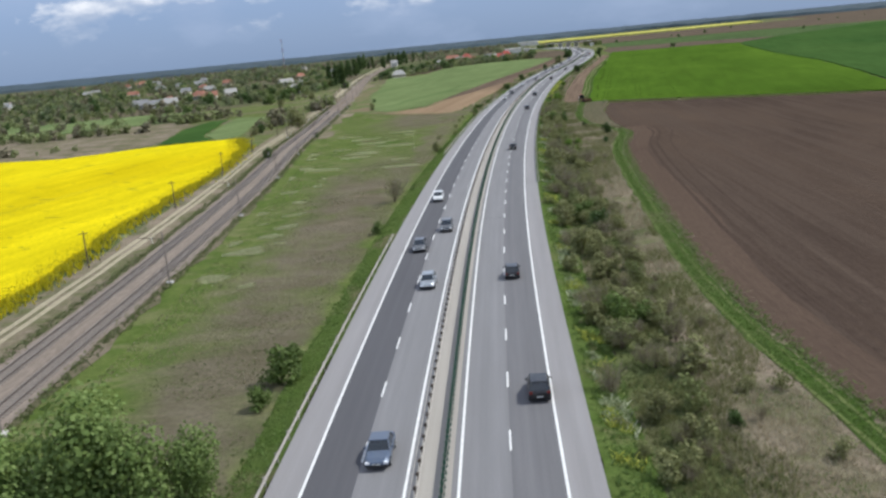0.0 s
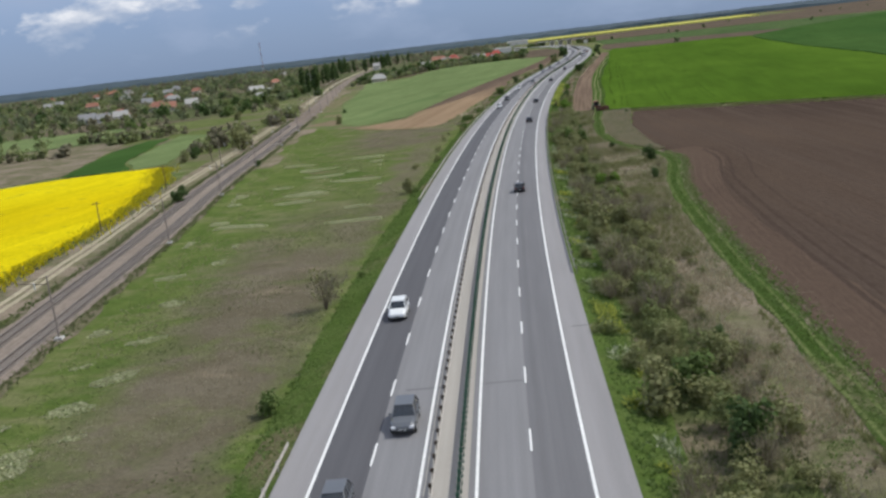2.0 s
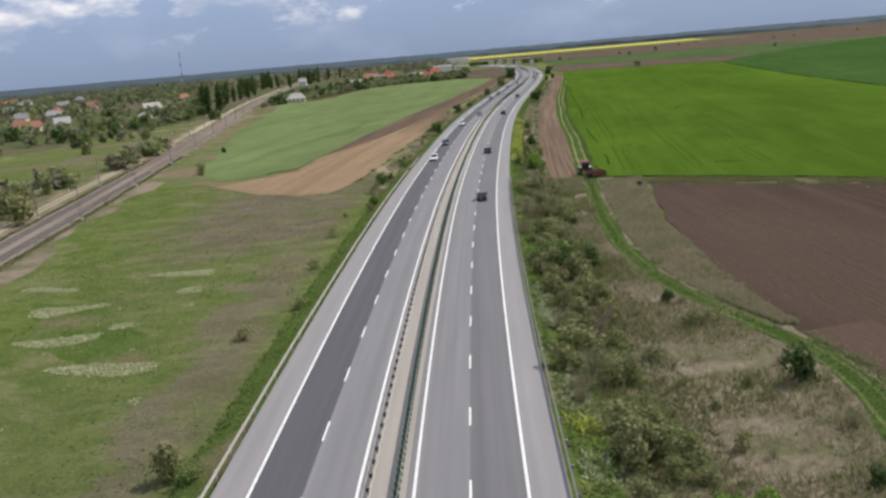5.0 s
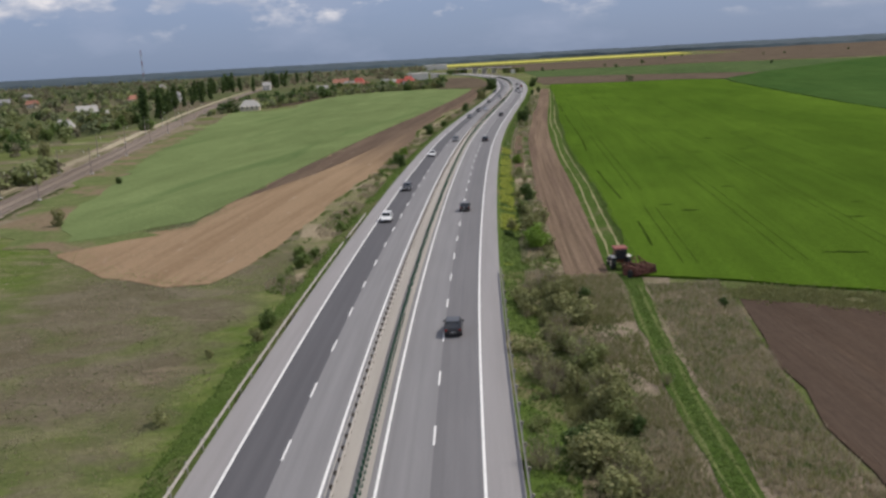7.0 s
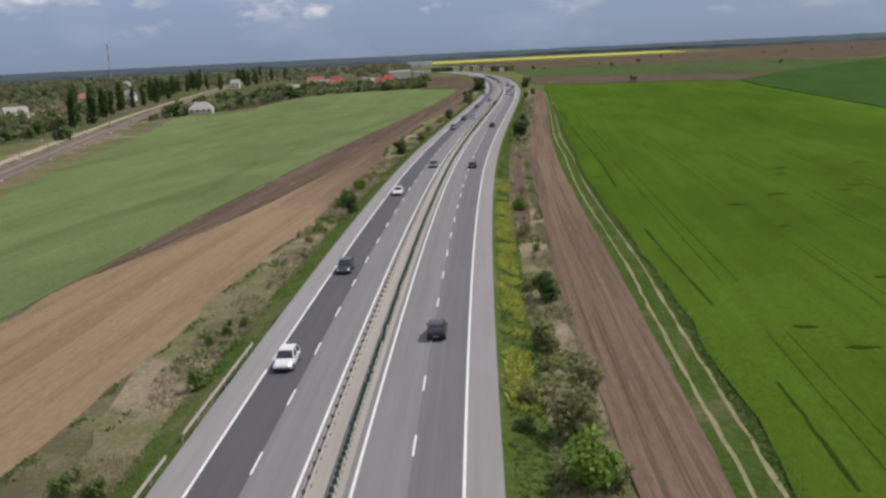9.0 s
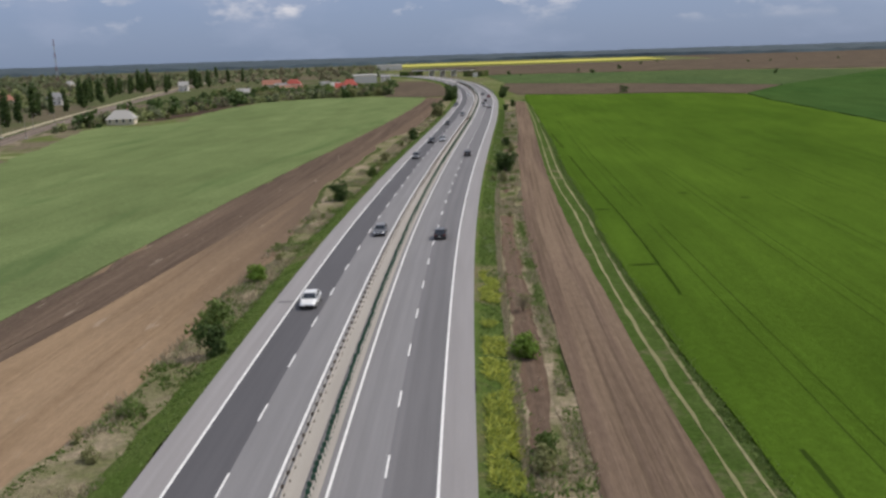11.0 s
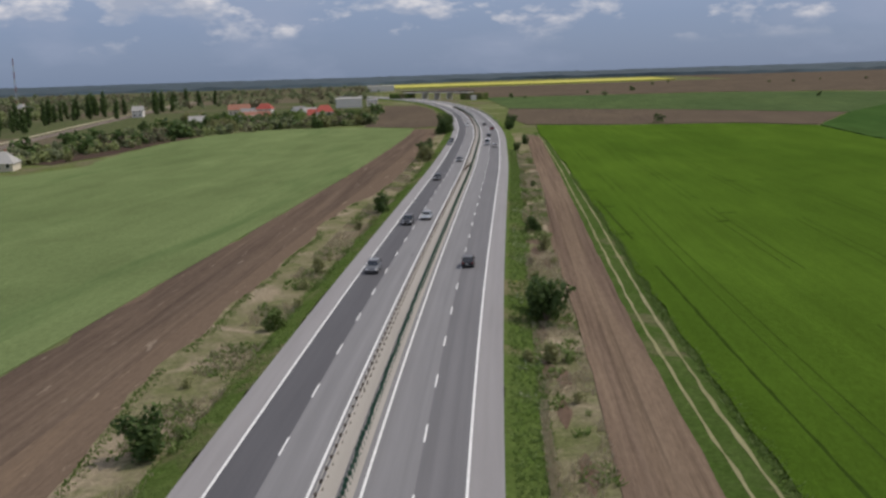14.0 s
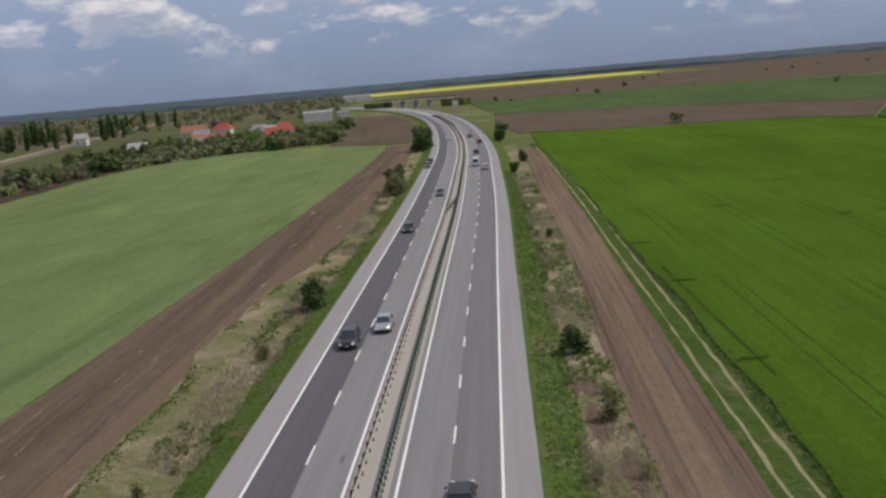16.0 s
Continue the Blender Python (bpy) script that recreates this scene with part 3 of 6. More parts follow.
for d in (0.0, 1.95):
    strip("wheel_rut", ROAD, lambda s: rut_o(s) + d - 0.17, lambda s: rut_o(s) + d + 0.17, 403, 985, GZ - 0.085, M_RUT, wobble=0.13, seed=int(d) + 27, step=3, label="pale worn wheel rut of a farm track", category="track", kind="structure")
strip("farm_track", TRACK, -1.15, 1.35, -40, 398, GZ - 0.1, M_TRACK, step=4, wobble=0.35, seed=8, label="bright green grassy farm track", category="track", kind="structure")
strip("dry_weeds", ROAD, 16.6, lambda s: float(np.interp(s, TRACK.y, TRACK.x)) - ROAD.at(s)[0] / UNIT + float(np.interp(s, [270, 300], [1.7, 5.0])), -40, 398, GZ - 0.16, M_DRY, wobble=0.5, seed=9, label="dry brown weeds and dead grass", category="verge", kind="structure")
strip("scrub", ROAD, 15.4, lambda s: 21.5 + 1.5 * math.sin(s * 0.06), -40, 392, GZ - 0.13, M_SCRUB, wobble=0.8, seed=35, label="rough green scrub below the embankment", category="verge", kind="structure")
strip("dry_weeds", ROAD, 15.0, 20.4, 398, 1000, GZ - 0.14, M_DRY2, wobble=0.7, seed=10, label="dry brown weeds and dead grass", category="verge", kind="structure")

strip("dry_weeds", TRACK, 1.3, lambda s: float(np.interp(s, [292, 305, 318, 330, 347, 379], [3.5, 7, 8.6, 9.2, 8.8, 10.5])), 288, 380, GZ - 0.15, M_DRY, wobble=0.3, seed=33, label="grey-brown dead weeds beside the farm track", category="verge", kind="structure")
for o in (-0.75, 0.75):
    strip("wheel_rut", TRACK, o - 0.16, o + 0.16, -30, 392, GZ - 0.085, M_DIRT2, step=4, wobble=0.12, seed=31, label="worn wheel rut in the grass track", category="track", kind="structure")
for o, w in ((15.4, 0.45), (18.75, 0.3)):
    strip("straw_rim", ROAD, lambda s: o - w + 0.2 * math.sin(s * 0.3), lambda s: o + w + 0.25 * math.sin(s * 0.23 + o), 500, 612, GZ - 0.095, M_STRAW, wobble=0.2, seed=int(o) + 70, step=2, label="pale dead grass on the rim of the ditch", category="verge", kind="structure")
strip("bare_ditch", ROAD, lambda s: 15.7 + 0.3 * math.sin(s * 0.11), lambda s: 18.4 + 0.5 * math.sin(s * 0.07 + 1), 505, 606, GZ - 0.1, M_DITCH, wobble=0.35, seed=41, label="bare reddish earth along a shallow ditch", category="verge", kind="structure")
rb_e = random.Random(21)
for k in range(26):
    a, b = rb_e.uniform(606, 830), rb_e.uniform(15.6, 18.6)
    lo, hi = rb_e.uniform(3, 9), rb_e.uniform(0.5, 1.1)
    strip("bank_patch", ROAD, lambda s: b - hi * math.sin(math.pi * (s - a + 0.2) / (lo + 0.4)), lambda s: b + hi * math.sin(math.pi * (s - a + 0.2) / (lo + 0.4)), a, a + lo, GZ - 0.125 + 0.0008 * k, M_STRAW if k % 2 else M_DITCH,
          wobble=0.15, seed=500 + k, step=0.8, label="pale straw patch on the bank" if k % 2 else "bare reddish patch on the bank", category="verge", kind="structure")
field("green_hollow", [(-76.5, 321), (-65.7, 317.8), (-53.4, 302), (-49, 290), (-53.7, 290.5), (-66.4, 301.8)], GZ - 0.222, M_VERGE, 5, ragged=1.0, thick=0.02, label="dark green grassy hollow in the meadow", category="verge")
# headland of the ploughed field, its turning tracks
strip("headland", TRACK, 2.0, lambda s: 8.5 + 1.2 * math.sin(s * 0.05), -30, 287, GZ - 0.112, M_HEADLAND, step=5, wobble=0.3, seed=61, label="redder headland of the ploughed field", category="field", kind="structure")
for o, w in ((8.6, 0.35), (10.4, 0.3), (13.8, 0.25)):
    strip("plough_track", TRACK, o - w, o + w, -20, 282, GZ - 0.108, M_FURROW, step=5, wobble=0.12, seed=int(o), label="dark tractor track bending along the headland", category="track", kind="structure")
# tramlines through the bright wheat, one nearer the farm track
TRAM = Line([(398, 15.9), (450, 19.6), (500, 22.5), (605, 28.9), (680, 33.8), (742, 38.3), (790, 42.6), (860, 47.6), (930, 53), (1010, 59)], 4.0, 60)
TRAM_EDGE = Line([(412, 13.2), (432, 14.8), (500, 17.2), (548, 20.4), (588, 23.6), (613, 24.9), (646, 26.5), (671, 28), (720, 31), (770, 34)], 3.0, 18)


def tramline(line, o, s0, s1, w, gaps, seed):
    """A wheel line in the crop, worn dark in stretches and closed over in others."""
    rt_ = random.Random(seed)
    at = s0
    while at < s1:
        run = rt_.uniform(40, 160)
        end = min(s1, at + run)
        strip("tramline", line, o - w, o + w, at, end, GZ + 0.106, M_TRAMLINE, step=3, wobble=w * 0.5, seed=seed + int(at), label="dark narrow wheel line through the wheat", category="track", kind="structure")
        at = end + rt_.uniform(*gaps)


for k in range(6):
    for d in (-0.95, 0.95):
        tramline(TRAM, 14.3 * k + d, 402 if k < 3 else 470, 900 - 25 * k, 0.075, (10, 60), 200 + 10 * k)
for a, b in ((414, 434), (458, 502), (546, 694), (716, 764)):
    strip("tramline", TRAM_EDGE, -0.2, 0.2, a, b, GZ + 0.106, M_TRAMLINE, step=2.5, wobble=0.1, seed=300 + a, label="dark narrow wheel line through the wheat", category="track", kind="structure")
# plots west of the road
strip("railway_margin", RAIL, 5.0, lambda s: 10.5 + 2.5 * math.sin(s * 0.045) + 1.2 * math.sin(s * 0.13), 330, 1000, GZ - 0.19, M_DRY, wobble=1.2, seed=44, step=6, label="dry brown weeds along the railway", category="verge", kind="structure")


def tan_o(s):
    """East edge of the tan ploughed strip, where the verge weeds grow in and out."""
    return float(np.interp(s, [404, 410, 426, 448, 473, 497, 515, 540, 578, 608, 621, 640, 660, 726, 743, 757, 775, 793, 822, 873, 1060], [-29, -26, -25, -23.1, -23, -22, -19.8, -19, -18.5, -20, -21.2, -24.3, -24.2, -24, -25.6, -25.2, -23.4, -21, -19.8, -20.3, -19.6])) + 0.35 * math.sin(s * 0.21)


def wheat_o(s):
    """East edge of the pale wheat."""
    return float(np.interp(s, [443, 449, 455, 467, 498, 550, 591, 650, 709, 785, 877, 937, 1055], [-58.8, -51, -48, -47.3, -46, -44, -42.2, -40.8, -39, -37.2, -35.4, -34.5, -32.5]))


strip("dry_weeds", ROAD, lambda s: -15.2 + (tan_o(s) + 15.0) * min(1.0, (s - 400) / 45), -14.7, 402, 1060, GZ - 0.14, M_DRY2, wobble=0.5, seed=12, step=4, label="dry straw-coloured weeds", category="verge", kind="structure")
TAN_FOOT = [tuple(v / UNIT for v in ROAD.at(s, tan_o(s))) for s in range(408, 1061, 6)]
TAN_HEAD = [tuple(v / UNIT for v in ROAD.at(s, o)) for s, o in [(s, wheat_o(s)) for s in range(1055, 470, -20)]]
field("ploughed_field", [(-50, 404)] + TAN_FOOT + TAN_HEAD + [(-66.5, 452), (-71, 449), (-80, 443), (-86, 436), (-82, 428), (-75, 420), (-68, 411), (-56, 403)], GZ - 0.18, M_TAN, 5, thick=0.08, ragged=1.6, label="tan and brown ploughed strip beside the road", category="field")
BROWN_FOOT = [tuple(v / UNIT for v in ROAD.at(s, float(np.interp(s, [500, 522, 547, 605, 640, 700, 1050], [-42, -37.5, -34.2, -29.6, -28, -27.5, -25])))) for s in range(500, 1050, 12)]
field("ploughed_field", BROWN_FOOT + TAN_HEAD + [tuple(v / UNIT for v in ROAD.at(486, -45.6))], GZ - 0.165, M_BROWN, 5, thick=0.02, ragged=1.6, label="darker freshly ploughed brown band", category="field")
PALE_EAST = [tuple(v / UNIT for v in ROAD.at(s, wheat_o(s) - 0.1)) for s in range(444, 1056, 12)]
field("thin_wheat", [(-70, 444), (-84, 430), (-96, 437), (-106, 452), (-113, 484), (-117, 509), (-134, 597), (-150, 724), (-140, 724), (-122, 597), (-103, 509), (-98, 484), (-88, 460), (-78, 452)], GZ - 0.155, M_FADE, 8, ragged=3.2, thick=0.05, label="thin wheat mixed with weeds and bare earth", category="field")
field("wheat_field", [(-86, 441), (-80, 444.5)] + PALE_EAST + [(-10, 1057), (-38, 1081), (-67, 1094), (-95, 1084), (-117, 1054), (-127, 1009), (-131, 945), (-127, 892), (-141, 868), (-158, 874), (-162, 855), (-152, 800), (-141, 724), (-124, 597), (-106, 509), (-102, 484), (-93, 455)],
      GZ - 0.1, M_WHEAT, 8, ragged=1.6, thick=0.12, label="pale green field of young wheat", category="field")
field("ploughed_field", [(-143, 905), (-133, 946), (-129, 1009), (-119, 1053), (-137, 1063), (-180, 1082), (-186, 1035), (-161, 912)], GZ - 0.02, M_PLOUGH, 8, label="dark bare plot by the village", category="field")
field("ploughed_field", [(-9, 1063), (5, 1072), (6, 1180), (2, 1290), (-10, 1390), (-50, 1420), (-38, 1086)], GZ - 0.02, M_FARSOIL, 3, label="brown tilled plot beside the road", category="field")
field("rapeseed_field", [(-130, 356), (-123, 334), (-116, 318), (-103, 268), (-97, 216), (-92, 174), (-85, 140), (-81, 112), (-72, 40), (-66, -60), (-420, -60), (-420, 342), (-218, 336), (-190, 330), (-160, 350)], GZ + 0.5, M_RAPE, 10, ragged=0.9, thick=0.9, label="bright yellow flowering rapeseed field", category="field")
field("village_ground", [(-215, 605), (-255, 605), (-800, 640), (-4300, 700), (-4300, 3300), (-140, 3300), (-60, 1620), (-50, 1275), (-40, 1110), (-88, 1090), (-130, 1095), (-164, 1000), (-172, 860)], GZ - 0.14, M_PLAIN, 10, ragged=3, thick=0.1, label="dull green gardens and grass of the village", category="ground")
field("crop_plot", [(-166, 362), (-141, 358), (-158, 392), (-180, 484), (-188, 480), (-186, 440)], GZ + 0.05, M_GREEN2, 20, label="narrow dark green crop plot", category="field")
field("crop_plot", [(-140, 360), (-134, 372), (-142, 405), (-153, 478), (-178, 492), (-157, 392)], GZ + 0.02, M_WHEAT, 18, label="pale green plot beside the railway", category="field")
field("ploughed_field", [(-168, 366), (-190, 338), (-420, 350), (-430, 430), (-205, 500), (-188, 440)], GZ - 0.1, M_DEAD, 20, label="brown plot behind the rapeseed", category="field")
field("crop_plot", [(-215, 505), (-430, 440), (-700, 440), (-700, 600), (-250, 600)], GZ + 0.02, M_WHEAT, 20, label="green pasture before the village", category="field")



def meadow():
    """Rough grass between the railway and the road: dead and brown in the middle, green along both."""
    v, f, uv = [], [], []
    n = 9
    ss = np.arange(-60, 700, 6.0)
    for s in ss:
        x0 = float(np.interp(s, RAIL.y, RAIL.x)) + 5.0
        x1 = float(np.interp(s, ROAD.y, ROAD.x)) - 15.6
        for k in range(n):
            u = k / (n - 1)
            v.append(((x0 + (x1 - x0) * u) * UNIT, s * UNIT, GZ - 0.235))
            uv.append((u, s / 430))
    f = [(j * n + i, j * n + i + 1, (j + 1) * n + i + 1, (j + 1) * n + i) for j in range(len(ss) - 1) for i in range(n - 1)]
    obj("meadow", mesh("meadow", v, f, M_MEADOW, uv), label="rough meadow of dead brown and green grass", category="meadow", kind="structure")


meadow()

# ---------------------------------------------------------------- motorway deck
LO, LD, LI, RI, RD, RO = -9.48, -5.75, -2.08, 1.68, 5.35, 9.05
MW, ME, EDGE_W, EDGE_E = -1.75, 1.15, -12.1, 11.7
S0, S1 = -110, 1780
for nm, a, b, mt, lab in (("shoulder_west", EDGE_W, LO, M_SHOULDER, "pale grey asphalt hard shoulder"), ("lane_west_slow", LO, LD, M_LANE_D, "dark asphalt traffic lane"), ("lane_west_fast", LD, MW, M_LANE_L, "grey asphalt traffic lane"),
                          ("median", MW, ME, M_MEDIAN, "pale concrete central reservation"), ("lane_east_fast", ME, RD, M_LANE_L, "grey asphalt traffic lane"),
                          ("lane_east_slow", RD, RO, M_LANE_R, "darker asphalt traffic lane"), ("shoulder_east", RO, EDGE_E, M_SHOULDER, "pale grey asphalt hard shoulder")):
    strip(nm, ROAD, a, b, S0, S1, 0.0, mt, thick=0.5, label=lab, category="road", kind="structure")
for o in (LO, LI, RI, RO):
    strip("edge_line", ROAD, o - 0.11, o + 0.11, S0, S1, 0.008, M_PAINT, label="solid white painted edge line", category="road marking", kind="structure")


def dashes(line_o, first, n, name, slip):
    root = new(name)
    tagged(root, "broken white lane line", "road marking", kind="structure")
    me = mesh("lane_dash", [(-0.075, -1.75, 0), (0.075, -1.75, 0), (0.075, 1.75, 0), (-0.075, 1.75, 0), (-0.075, -1.75, -0.006), (0.075, -1.75, -0.006), (0.075, 1.75, -0.006), (-0.075, 1.75, -0.006)],
              [(0, 1, 2, 3), (0, 4, 5, 1), (1, 5, 6, 2), (2, 6, 7, 3), (3, 7, 4, 0)], M_PAINT)
    for k in range(n):
        s = first + DASH * k
        s += float(np.interp(s, [186, 430, 571, 690], slip))
        d = obj("lane_dash", me, root)
        x, y = ROAD.at(s, line_o)
        d.matrix_basis = pose(x, y, 0.0085, 0, 0, ROAD.turn(s))


DASH = 12.76
dashes(LD, 381.0 - 38 * DASH, 130, "lane_line_west", (2.6, 0.4, 3.1, 5.2))
dashes(RD, 218.6 - 25 * DASH, 130, "lane_line_east", (-0.55, -0.74, 2.1, 4.1))

# ---------------------------------------------------------------- vegetation


def cards(pts, nrm, size, rng, aspect=1.0):
    """Small leaf quads at the points, facing roughly along nrm."""
    n = len(pts)
    d = nrm + rng.normal(0, 0.55, (n, 3))
    d /= np.linalg.norm(d, axis=1)[:, None] + 1e-9
    a = np.cross(d, rng.normal(0, 1, (n, 3)))
    a /= np.linalg.norm(a, axis=1)[:, None] + 1e-9
    b = np.cross(d, a)
    s = (size * rng.uniform(0.55, 1.35, n))[:, None]
    a, b = a * s, b * s * aspect
    v = np.stack([pts - a - b * 0.4, pts + a * 0.3 - b, pts + a + b * 0.5, pts - a * 0.4 + b], 1).reshape(-1, 3)
    return v, np.arange(4 * n).reshape(-1, 4)


def lobed(n, lobes, rng, spread, height, low=0.25, taper=0.3):
    """Points and outward directions on a crown of several uneven lobes."""
    ps, ns = [], []
    for k in range(lobes):
        h = low + (1 - low) * (k + 0.5) / lobes * 0.8
        w = spread * (1 - taper * h) * rng.uniform(0.3, 1.0)
        ang = rng.uniform(0, 2 * math.pi)
        c = np.array([math.cos(ang) * w * 0.75, math.sin(ang) * w * 0.75, h])
        r = np.array([spread * rng.uniform(0.42, 0.7)] * 2 + [(1 - low) * rng.uniform(0.22, 0.34)])
        d = rng.normal(0, 1, (n // lobes, 3))
        d /= np.linalg.norm(d, axis=1)[:, None]
        ps.append(c + d * r * rng.uniform(0.55, 1.08, (len(d), 1)))
        ns.append(d + np.array([0, 0, 0.35]))
    p, q = np.concatenate(ps), np.concatenate(ns)
    keep = p[:, 2] > 0.02
    return p[keep] * np.array([1, 1, height]), q[keep]


def stems(bm, rng, count, spread, height, r):
    for _ in range(count):
        a = rng.uniform(0, 2 * math.pi)
        k = rng.uniform(0.2, 0.8) * spread
        mid = (math.cos(a) * k * 0.4, math.sin(a) * k * 0.4, height * 0.4)
        cyl(bm, (0, 0, -0.05), mid, r, r * 0.7, 5)
        cyl(bm, mid, (math.cos(a) * k, math.sin(a) * k, height * rng.uniform(0.65, 0.9)), r * 0.7, r * 0.2, 5)
    return bm


def shrub(name, leaf, seed, n=520, lobes=7, spread=0.62, low=0.12, size=0.055, trunk=False, label="", category="bush", group=""):
    """A bush or tree one unit high: bark stems and a crown of leaf clumps."""
    rng = np.random.RandomState(seed)
    root = new(name)
    tagged(root, label, category, group)
    bm = bmesh.new()
    if trunk:
        cyl(bm, (0, 0, -0.05), (0.01, 0.0, low + 0.1), 0.028, 0.02, 8)
        cyl(bm, (0.01, 0, low + 0.1), (0.0, 0.02, 0.85), 0.02, 0.006, 7)
        for k in range(6):
            a, z = rng.uniform(0, 6.28), rng.uniform(low, 0.6)
            cyl(bm, (0, 0, z), (math.cos(a) * spread * 0.6, math.sin(a) * spread * 0.6, z + 0.22), 0.011, 0.003, 5)
        part("trunk", bm, M_BARK, root)
    else:
        part("branching", stems(bm, rng, 7, spread, 1.0, 0.014), M_BARK, root)
    p, q = lobed(n, lobes, rng, spread, 1.0, low)
    v, f = cards(p, q, size, rng)
    obj("crown", mesh("crown", v.tolist(), f.tolist(), leaf), root)
    return root


def bare_bush(name, seed, label, group):
    """Leafless shrub one unit high: forked stems and fine upright twigs."""
    rng = np.random.RandomState(seed)
    root = new(name)
    tagged(root, label, "bush", group)
    part("branching", stems(bmesh.new(), rng, 9, 0.45, 1.0, 0.010), M_BARK, root)
    n = 420
    a, r = rng.uniform(0, 6.28, n), rng.uniform(0, 0.42, n) ** 0.8
    z0 = rng.uniform(0.15, 0.7, n)
    base = np.stack([np.cos(a) * r * (0.4 + z0), np.sin(a) * r * (0.4 + z0), z0], 1)
    tip = base + np.stack([np.cos(a) * rng.uniform(0, 0.16, n), np.sin(a) * rng.uniform(0, 0.16, n), rng.uniform(0.12, 0.34, n)], 1)
    side = np.stack([-np.sin(a + rng.normal(0, 1, n)), np.cos(a), np.zeros(n)], 1) * 0.007
    v = np.stack([base - side, base + side, tip], 1).reshape(-1, 3)
    obj("twig_crown", mesh("twig_crown", v.tolist(), np.arange(3 * n).reshape(-1, 3).tolist(), L_BARE), root, kind="stuff")
    p, q = lobed(220, 5, rng, 0.45, 1.0, 0.3)
    v, f = cards(p, q, 0.026, rng)
    obj("young_foliage", mesh("young_foliage", v.tolist(), f.tolist(), L_OLIVE), root, label="sparse first leaves", kind="stuff")
    return root


def plant(proto, spots, seed, first=True, stretch=1.0):
    """Set copies of a shrub on the plan at (x, y, height in metres)."""
    rng = random.Random(seed)
    for x, y, h in spots:
        m = pose(*plan(x, y, GZ - 0.2), rng.uniform(-4, 4), rng.uniform(-4, 4), rng.uniform(0, 360)) @ Matrix.Diagonal((h * stretch * rng.uniform(0.9, 1.15), h * stretch * rng.uniform(0.9, 1.15), h, 1))
        p = proto[rng.randrange(len(proto))]
        if p in USED:
            copy_thing(p, m @ Matrix.Diagonal((1 / p.scale[0], 1 / p.scale[1], 1 / p.scale[2], 1)))
        else:
            p.matrix_basis = m
            USED.add(p)


def brush(name, leaf, spots, seed, label, n=340, size=0.045):
    """Low bushes grown into one another: leaf clumps over short stems, one mass."""
    rng = np.random.RandomState(seed)
    vs, fs, off = [], [], 0
    for x, y, h in spots:
        p, q = lobed(n, 6, rng, 0.5, 1.0, 0.08)
        v, f = cards(p, q, size, rng)
        k = rng.uniform(0.9, 1.5)
        v = v * np.array([h * k, h * k, h]) + np.array([x * UNIT, y * UNIT, GZ - 0.2])
        vs.append(v); fs.append(f + off); off += len(v)
    obj(name, mesh(name, np.concatenate(vs).tolist(), np.concatenate(fs).tolist(), leaf), label=label, category="brush", kind="stuff")


USED = set()
EDGE_G = "bushes along the motorway"
P_G = [shrub("bush", L_GREEN, s, 900, 9, 0.47, size=0.045, label="leafy green bush on the grass verge", group=EDGE_G) for s in (1, 2, 3)]
P_D = [shrub("bush", L_DARK, s, 950, 9, 0.44, size=0.045, label="dense dark green bush beside the road", group=EDGE_G) for s in (4, 5, 6)]
P_L = [shrub("bush", L_BRIGHT, s, 1500, 11, 0.60, size=0.045, label="fresh light green leafy bush", group=EDGE_G) for s in (7, 8)]
P_O = [shrub("bush", L_OLIVE, s, 620, 8, 0.48, size=0.042, label="olive brown half-leafed thorn bush", group=EDGE_G) for s in (9, 10, 11)]
P_B = [bare_bush("bare_bush", s, "leafless grey-brown thicket shrub", EDGE_G) for s in (12, 13, 14)]
P_Y = [shrub("flowering_bush", L_YELLOW, s, 520, 9, 0.8, size=0.045, label="low bush covered in yellow flowers", group=EDGE_G) for s in (15, 16)]
P_W = [shrub("flowering_bush", L_BLOSSOM, s, 600, 9, 0.75, size=0.05, label="low bush with white blossom", group=EDGE_G) for s in (17, 18)]
L_TREE = leafy("leaf_tree", (0.135, 0.195, 0.052), (0.190, 0.265, 0.075), (0.250, 0.325, 0.110))
P_T = [shrub("tree", L_TREE, s, 5200, 18, 0.34, 0.12, size=0.017, trunk=True, label="tall broad leafy green tree by the railway", category="tree") for s in (19, 20)]
P_POP = [shrub("poplar", L_DARK, s, 700, 12, 0.13, 0.06, size=0.035, trunk=True, label="slender dark columnar poplar tree", category="tree", group="row of poplars") for s in (21, 22)]
P_VT = [shrub("tree", lf, s, 420, 9, 0.5, 0.15, size=0.06, trunk=True, label=lb, category="tree", group="village trees")
        for s, lf, lb in ((23, L_GREEN, "round green garden tree in the village"), (24, L_OLIVE, "olive half-leafed garden tree in the village"), (25, L_DARK, "dark green dense tree in the village"))]

plant(P_T, [(-35.1, 56, 9.8), (-31, 55, 7.8), (-28.2, 57.5, 6.2), (-39.5, 54, 7.6)], 69)
plant(P_G, [(-29.4, 76.5, 2.2), (-29.1, 82.8, 3.5), (-29.6, 88.5, 2.2), (-33.2, 152.4, 2.1), (-34.0, 196.9, 0.9), (-38.2, 411.4, 2.3), (-35.9, 438.1, 2.1), (-37.3, 417.1, 1.9), (-36.6, 380.2, 2.4), (-39.8, 417.8, 2.0), (-33.4, 539.0, 3.3), (-23.5, 666.6, 2.6)], 70)
plant(P_W, [(-43.4, 59.0, 2.9)], 71)
plant(P_B, [(-35.6, 183.3, 5.3)], 72)
